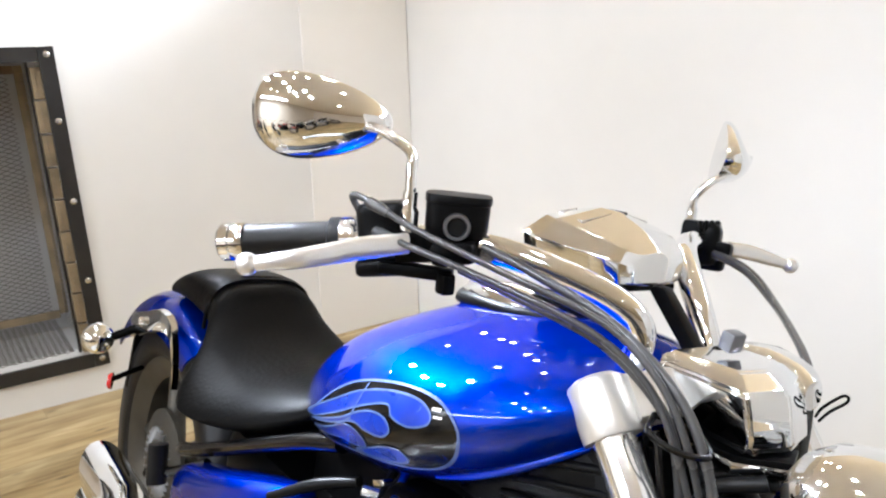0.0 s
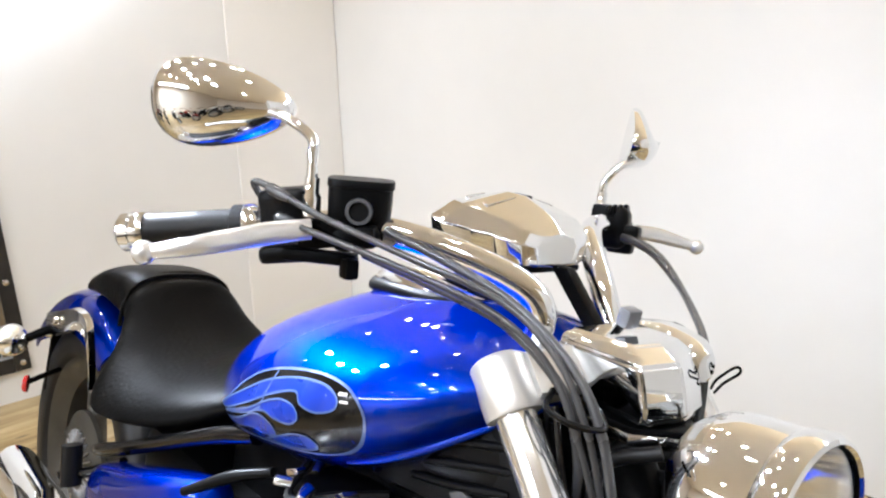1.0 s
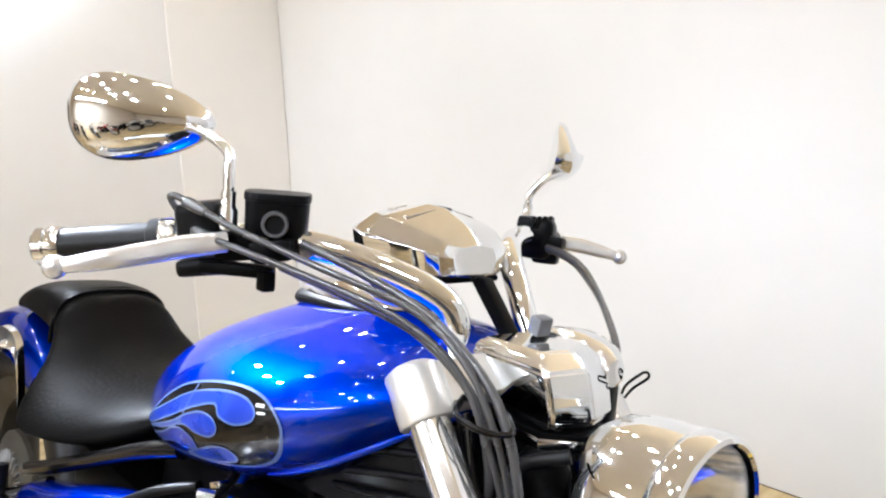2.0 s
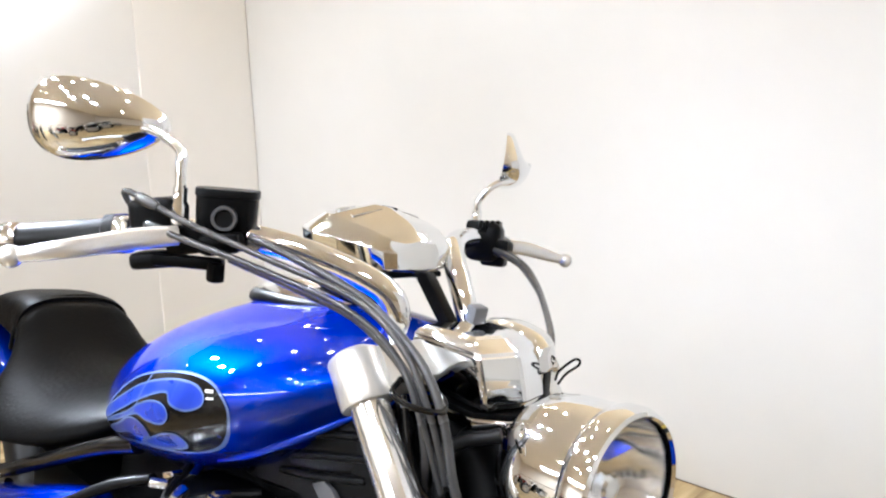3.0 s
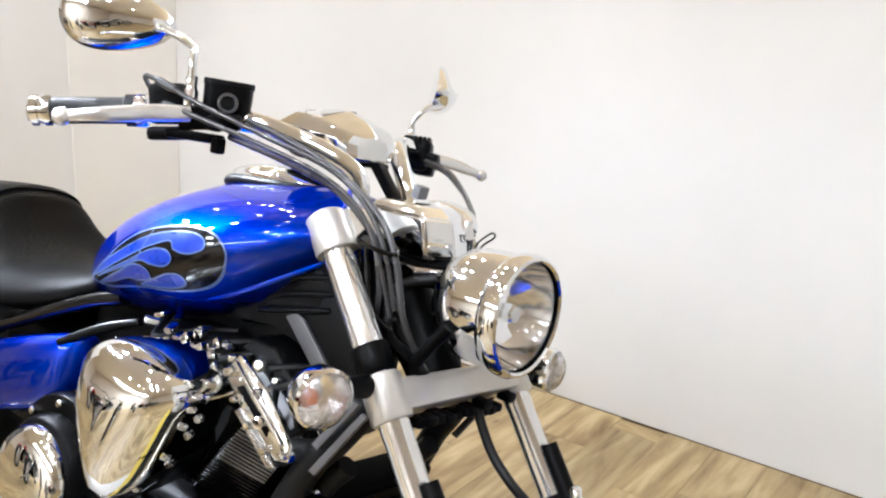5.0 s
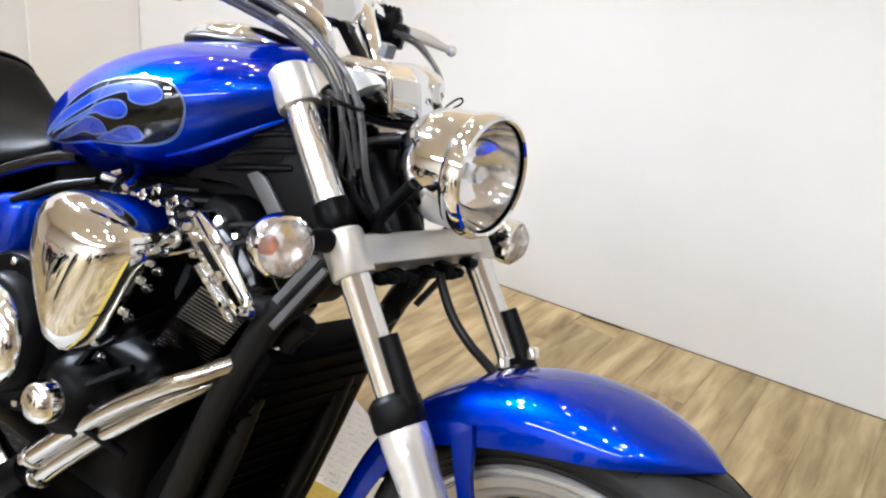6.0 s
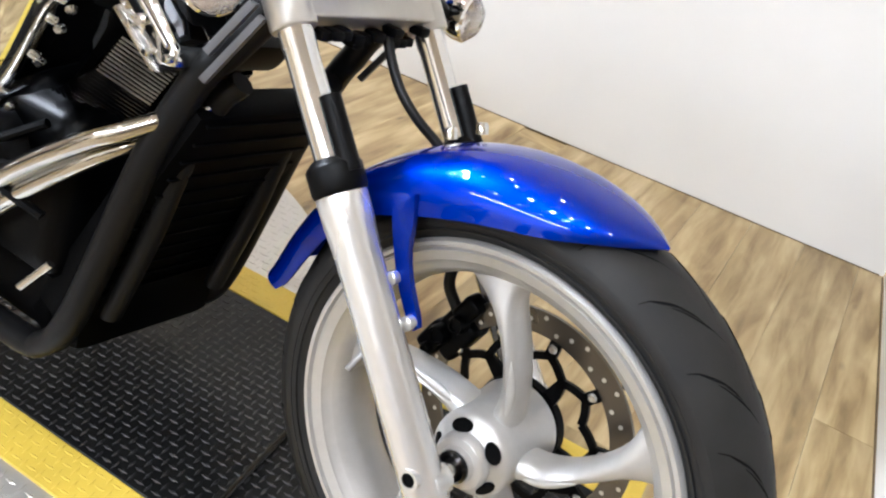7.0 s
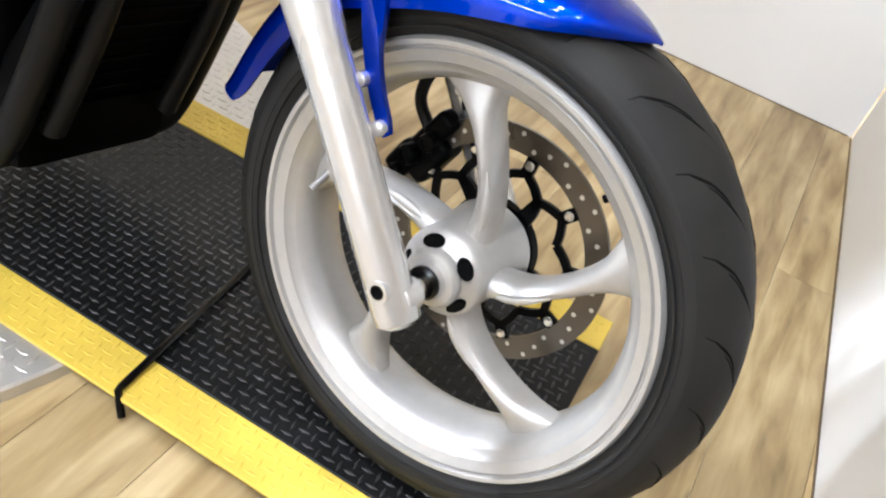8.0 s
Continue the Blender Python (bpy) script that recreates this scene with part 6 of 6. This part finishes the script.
E = 0.05
bar("frame_bar", wp(G1 - E / 2, GZ0), wp(G1 - E / 2, GZ1), E, 0.014, DARK_STEEL)
bar("frame_bar", wp(G1 - GW + E / 2, GZ0), wp(G1 - GW + E / 2, GZ1), E, 0.014, DARK_STEEL)
bar("frame_bar", wp(G1 - E - 0.001, GZ1 - E / 2), wp(G1 - GW + E + 0.001, GZ1 - E / 2), E, 0.014, DARK_STEEL)
bar("frame_bar", wp(G1 - E - 0.001, GZ0 + E / 2), wp(G1 - GW + E + 0.001, GZ0 + E / 2), E, 0.014, DARK_STEEL)
DEP = -0.36
# the wall around the grille's recess
WZ0, WZ1, WL = FLOOR_Z - 0.05, BAY_Z, (NW - WE).length + 0.12
S0, S1 = G1 - GW + E - 0.012, G1 - E + 0.012
LO, HI = GZ0 + E - 0.012, GZ1 - E + 0.012


def plain(s, z):
    return Vector((WE.x, WE.y, z)) + WD * s


bm = NEW()
for outline in ([plain(0, WZ0), wp(S0, WZ0), wp(S0, WZ1), plain(0, WZ1)], [wp(S0, WZ0), wp(S1, WZ0), wp(S1, LO), wp(S0, LO)], [wp(S0, HI), wp(S1, HI), wp(S1, WZ1), wp(S0, WZ1)], [wp(S1, WZ0), plain(WL, WZ0), plain(WL, WZ1), wp(S1, WZ1)]):
    prism(bm, outline, (0, 0, 0), WN * -0.12)
bmesh.ops.remove_doubles(bm, verts=bm.verts, dist=0.0005)
tagged(new("wall_west", mesh_of("wall_west", bm, WALL)), "white painted wall behind the motorcycle's tail", "wall", kind="structure")
# a flush boarded panel beside the corner, painted a shade warmer
bm = prism(NEW(), [plain(1.965, WZ0), plain((NW - WE).length - 0.002, WZ0), plain((NW - WE).length - 0.002, WZ1), plain(1.965, WZ1)], (0, 0, 0), WN * 0.008, 0.002, 1)
tagged(new("trim", mesh_of("trim", bm, PANEL_PAINT)), "warm beige painted panel beside the room's corner", "wall panel", kind="structure")


def panel(name, outline, shift, mat):
    bm = prism(NEW(), outline, (0, 0, 0), shift)
    bmesh.ops.transform(bm, matrix=inv, verts=bm.verts)
    return part(name, bm, mat, gr)


RUST_PALE = material("weathered_tan_steel", (0.235, 0.18, 0.105), 0.65, 0.1, var=0.45, scale=16, bump=0.3, bump_scale=60)
NB = DEP - 0.05
panel("recess_side", [wp(S1 + 0.001, LO, -0.121), wp(S1 + 0.001, HI, -0.121), wp(S1 + 0.001, HI, NB), wp(S1 + 0.001, LO, NB)], WD * 0.01, WALL)
panel("recess_side", [wp(S0 - 0.001, LO, -0.121), wp(S0 - 0.001, HI, -0.121), wp(S0 - 0.001, HI, NB), wp(S0 - 0.001, LO, NB)], WD * -0.01, WALL)
panel("recess_floor", [wp(S0, LO - 0.001, -0.121), wp(S1, LO - 0.001, -0.121), wp(S1, LO - 0.001, NB), wp(S0, LO - 0.001, NB)], (0, 0, -0.01), GREY_IN)
panel("recess_top", [wp(S0, HI + 0.001, -0.121), wp(S1, HI + 0.001, -0.121), wp(S1, HI + 0.001, NB), wp(S0, HI + 0.001, NB)], (0, 0, 0.01), GREY_IN)
panel("recess_back", [wp(S0, LO, NB - 0.001), wp(S1, LO, NB - 0.001), wp(S1, HI, NB - 0.001), wp(S0, HI, NB - 0.001)], WN * -0.01, GREY_IN)
random.seed(21)
for k in range(9):
    za = LO + 0.02 + (HI - LO - 0.04) * k / 9
    zb = LO + 0.02 + (HI - LO - 0.04) * (k + 0.94) / 9
    bar("cage_post", wp(G1 - E - 0.014, za, -0.05), wp(G1 - E - 0.014, zb, -0.05), 0.034 + random.uniform(-0.005, 0.005), 0.045 + random.uniform(-0.008, 0.004), RUST_PALE)
bar("cage_strip", wp(G1 - E - 0.034, LO + 0.01, -0.06), wp(G1 - E - 0.034, HI - 0.01, -0.06), 0.008, 0.02, DARK_STEEL)
bar("cage_post", wp(G1 - E - 0.02, GZ0 + 0.12, DEP), wp(G1 - E - 0.02, GZ1 - 0.06, DEP), 0.030, 0.012, RUST_PALE)
bar("cage_rail", wp(G1 - E - 0.036, GZ0 + 0.12, DEP), wp(G1 - GW + E, GZ0 + 0.12, DEP), 0.030, 0.012, RUST_PALE)
bar("cage_rail", wp(G1 - E - 0.036, GZ1 - 0.075, DEP), wp(G1 - GW + E, GZ1 - 0.075, DEP), 0.030, 0.012, RUST)
for z in (GZ0 + 0.03, GZ0 + 0.33, GZ0 + 0.62, GZ0 + 0.9, GZ1 - 0.025):
    bm = bolt_head(NEW(), wp(G1 - E / 2, z, 0.014), WN, 0.011, 0.006)
    bmesh.ops.transform(bm, matrix=inv, verts=bm.verts)
    part("frame_bolt", bm, DULL_CHROME, gr)


def expanded(s0, s1, z0, z1, at):
    """Diamond mesh strands; at(s, z) gives the place."""
    verts, faces = [], []
    dx, dz, w = 0.042, 0.018, 0.0028
    ni, nj = int((s1 - s0) / dx), int((z1 - z0) / dz)
    for i in range(ni):
        for j in range(nj):
            s, z = s0 + i * dx, z0 + j * dz
            for (a, b), (c, d) in (((s, z), (s + dx / 2, z + dz / 2)), ((s + dx / 2, z + dz / 2), (s + dx, z)), ((s, z), (s + dx / 2, z - dz / 2)), ((s + dx / 2, z - dz / 2), (s + dx, z))):
                p, q = at(a, b), at(c, d)
                k = len(verts)
                for v, o in ((p, w), (p, -w), (q, -w), (q, w)):
                    verts.append(tuple(inv @ (v + Vector((0, 0, o / 2)))))
                faces.append((k, k + 1, k + 2, k + 3))
    me = bpy.data.meshes.new("expanded_mesh")
    me.from_pydata(verts, [], faces)
    me.materials.append(MESH_STEEL)
    ob = new("expanded_mesh", me)
    ob.parent = gr
    return tagged(ob, kind="stuff")


expanded(G1 - GW + E, G1 - E - 0.03, GZ0 + 0.12, GZ1 - 0.08, lambda s, z: wp(s, z, DEP + 0.006))
expanded(0, -DEP - 0.02, GZ0 + 0.08, GZ1 - 0.06, lambda s, z: wp(G1 - E - 0.018, z, -s))
expanded(G1 - GW + E, G1 - E - 0.03, 0, -DEP - 0.02, lambda s, z: wp(s, GZ0 + 0.075 + z * 0.12, -z))

# ---- parked motorcycles down the showroom ----
def parked_bike(m, paint, label):
    ob = tagged(empty("parked_motorcycle", m), label, "motorcycle", "parked motorcycles")
    for x in (0.0, -1.5):
        wheel = part("wheel", lathe(NEW(), [(0.19, -0.03), (0.20, -0.045), (0.22, -0.04), (0.20, 0.0), (0.22, 0.04), (0.20, 0.045), (0.19, 0.03), (0.18, 0)], (x, 0, 0.31), YAX, 32, closed=True), CAST, ob)
        part("tyre", lathe(NEW(), tyre_profile(0.31, 0.055, 0.215), (x, 0, 0.31), YAX, 36), RUBBER, wheel)
        for k in range(5):
            a = 2 * math.pi * k / 5
            part("spoke", tube(NEW(), [(x, 0, 0.31), (x + 0.2 * math.cos(a), 0, 0.31 + 0.2 * math.sin(a))], [0.03, 0.014], 8), CAST, wheel)
    part("fuel_tank", loft(NEW(), resample([(-0.95, 0.05, 0.74, 0.66, 2.2, 0.4), (-0.8, 0.14, 0.86, 0.66, 2.2, 0.4), (-0.6, 0.17, 0.90, 0.70, 2.2, 0.45), (-0.46, 0.06, 0.87, 0.80, 2.2, 0.5)], 5), 24), paint, ob)
    part("seat", loft(NEW(), resample([(-0.92, 0.06, 0.72, 0.66, 2.2, 0.4), (-1.1, 0.15, 0.70, 0.60, 2.2, 0.4), (-1.3, 0.13, 0.75, 0.64, 2.4, 0.4), (-1.55, 0.09, 0.76, 0.70, 2.6, 0.4)], 5), 20), LEATHER, ob)
    part("engine", box(box(NEW(), (-0.75, 0, 0.40), (0.5, 0.30, 0.34), 0.05, None, 3), (-0.72, 0, 0.60), (0.36, 0.24, 0.16), 0.03), BLACK_SATIN, ob)
    for sg in (-1, 1):
        part("fork_leg", tube(NEW(), [(-0.45, sg * 0.11, 0.90), (0, sg * 0.11, 0.31)], 0.024, 12), FORK_CHROME, ob)
        part("muffler", tube(NEW(), [(-0.5, sg * 0.17, 0.5), (-0.62, sg * 0.19, 0.27), (-0.9, sg * 0.2, 0.25), (-1.75, sg * 0.2, 0.32)], [0.02, 0.03, 0.04, 0.042], 14), CHROME, ob)
    part("handlebar", tube(NEW(), [(-0.72, -0.40, 1.02), (-0.55, -0.22, 1.05), (-0.48, 0, 0.94), (-0.55, 0.22, 1.05), (-0.72, 0.40, 1.02)], 0.014, 12), BLACK_GLOSS, ob)
    part("headlight", lathe(NEW(), [(0, 0.05), (0.06, 0.03), (0.085, 0), (0.08, -0.05), (0.04, -0.10), (0, -0.11)], (-0.27, 0, 0.84), (1, 0, 0), 24), CHROME, ob)
    for x, a0, a1, w in ((0.0, 55, 165, 0.075), (-1.5, 30, 150, 0.10)):
        part("fender", fender(NEW(), (x, 0, 0.31), [(a0 + (a1 - a0) * k / 10, 0.345, 0.30, w, 2.5) for k in range(11)], 8), paint, ob)


RED_PAINT = material("deep_red_paint", (0.30, 0.010, 0.008), 0.25, 0.2, coat=0.8)
WHITE_PAINT = material("pearl_white_paint", (0.6, 0.6, 0.58), 0.3, 0.0, coat=0.8)
ROW = [(RED_PAINT, "red"), (BLACK_GLOSS, "black"), (BLACK_GLOSS, "black"), (WHITE_PAINT, "white"), (RED_PAINT, "red"), (BLACK_GLOSS, "black"), (WHITE_PAINT, "white"), (BLACK_GLOSS, "black")]
for i, (paint, word) in enumerate(ROW):
    parked_bike(pose(-3.3 + 1.0 * i, -2.55 + 0.10 * (i % 3), FLOOR_Z, 0, 0, 78 + 4 * (i % 2)), paint, word + " cruiser motorcycle parked on the showroom floor")

# ---- ceiling spot lamps ----
BULB = bpy.data.materials.new("spot_bulb_glow")
BULB.use_nodes = True
bp = BULB.node_tree.nodes["Principled BSDF"]
bp.inputs["Base Color"].default_value = (1, 0.9, 0.75, 1)
bp.inputs["Emission Color"].default_value = (1, 0.88, 0.7, 1)
bp.inputs["Emission Strength"].default_value = 190
LAMP_BODY = material("white_lamp_body", (0.7, 0.68, 0.64), 0.4)


def spot(at):
    lamp = tagged(empty("ceiling_spot", Matrix.Translation(at)), "small white ceiling spot lamp, lit", "ceiling lamp", "ceiling spots")
    part("lamp_body", lathe(NEW(), [(0, 0.09), (0.05, 0.09), (0.058, 0.08), (0.060, 0.0), (0.052, 0.0), (0.046, 0.03), (0, 0.04)], (0, 0, 0), (0, 0, 1), 20), LAMP_BODY, lamp)
    part("bulb", lathe(NEW(), [(0, -0.004), (0.026, -0.002), (0.036, 0.006), (0.034, 0.02), (0, 0.025)], (0, 0, 0), (0, 0, 1), 16), BULB, lamp)
    return lamp


first = None
SMALL_ROW = [(-4.4, 1.1), (-4.8, 2.1), (-4.2, 1.95), (-3.9, 1.9), (-3.1, 1.5), (-2.7, 1.35), (-2.0, 0.9), (-2.7, 0.68), (-1.15, -0.2), (0.3, -1.9), (-1.8, -2.3), (-1.1, -2.4), (-0.4, -2.6), (1.1, -2.4), (1.6, -0.7), (-5.2, -0.9)]
for x, y in WASH + FRONT + REAR + SMALL_ROW:
    m = Matrix.Translation((x, y, LAMP_Z + 0.06))
    if first is None:
        first = spot(m.translation)
    else:
        copy_thing(first, m)

# ---- floor planks ----
PW, PL = 0.152, 1.22
PA = radians(97)
PU, PV = Vector((math.cos(PA), math.sin(PA), 0)), Vector((-math.sin(PA), math.cos(PA), 0))


def plank_mesh():
    bm = NEW()
    box(bm, (0, 0, -0.0025), (PL - 0.0006, PW - 0.0006, 0.005), 0.0005, None, 1)
    return mesh_of("plank", bm, WOOD)


PLANK = plank_mesh()
rotp = Matrix.Rotation(PA, 4, "Z")
random.seed(8)
for i in range(-26, 12):
    offs = random.uniform(0, PL)
    for j in range(-3, 4):
        c = PV * (-i * PW) * 1.0 + PU * (j * PL + offs - 0.6)
        if c.y < -1.6 or c.x < -3.9 or c.x > 1.6 or c.y > 2.0:
            continue
        ob = new("plank", PLANK)
        ob.parent = floor
        ob.matrix_basis = Matrix.Translation((c.x, c.y, FLOOR_Z)) @ rotp
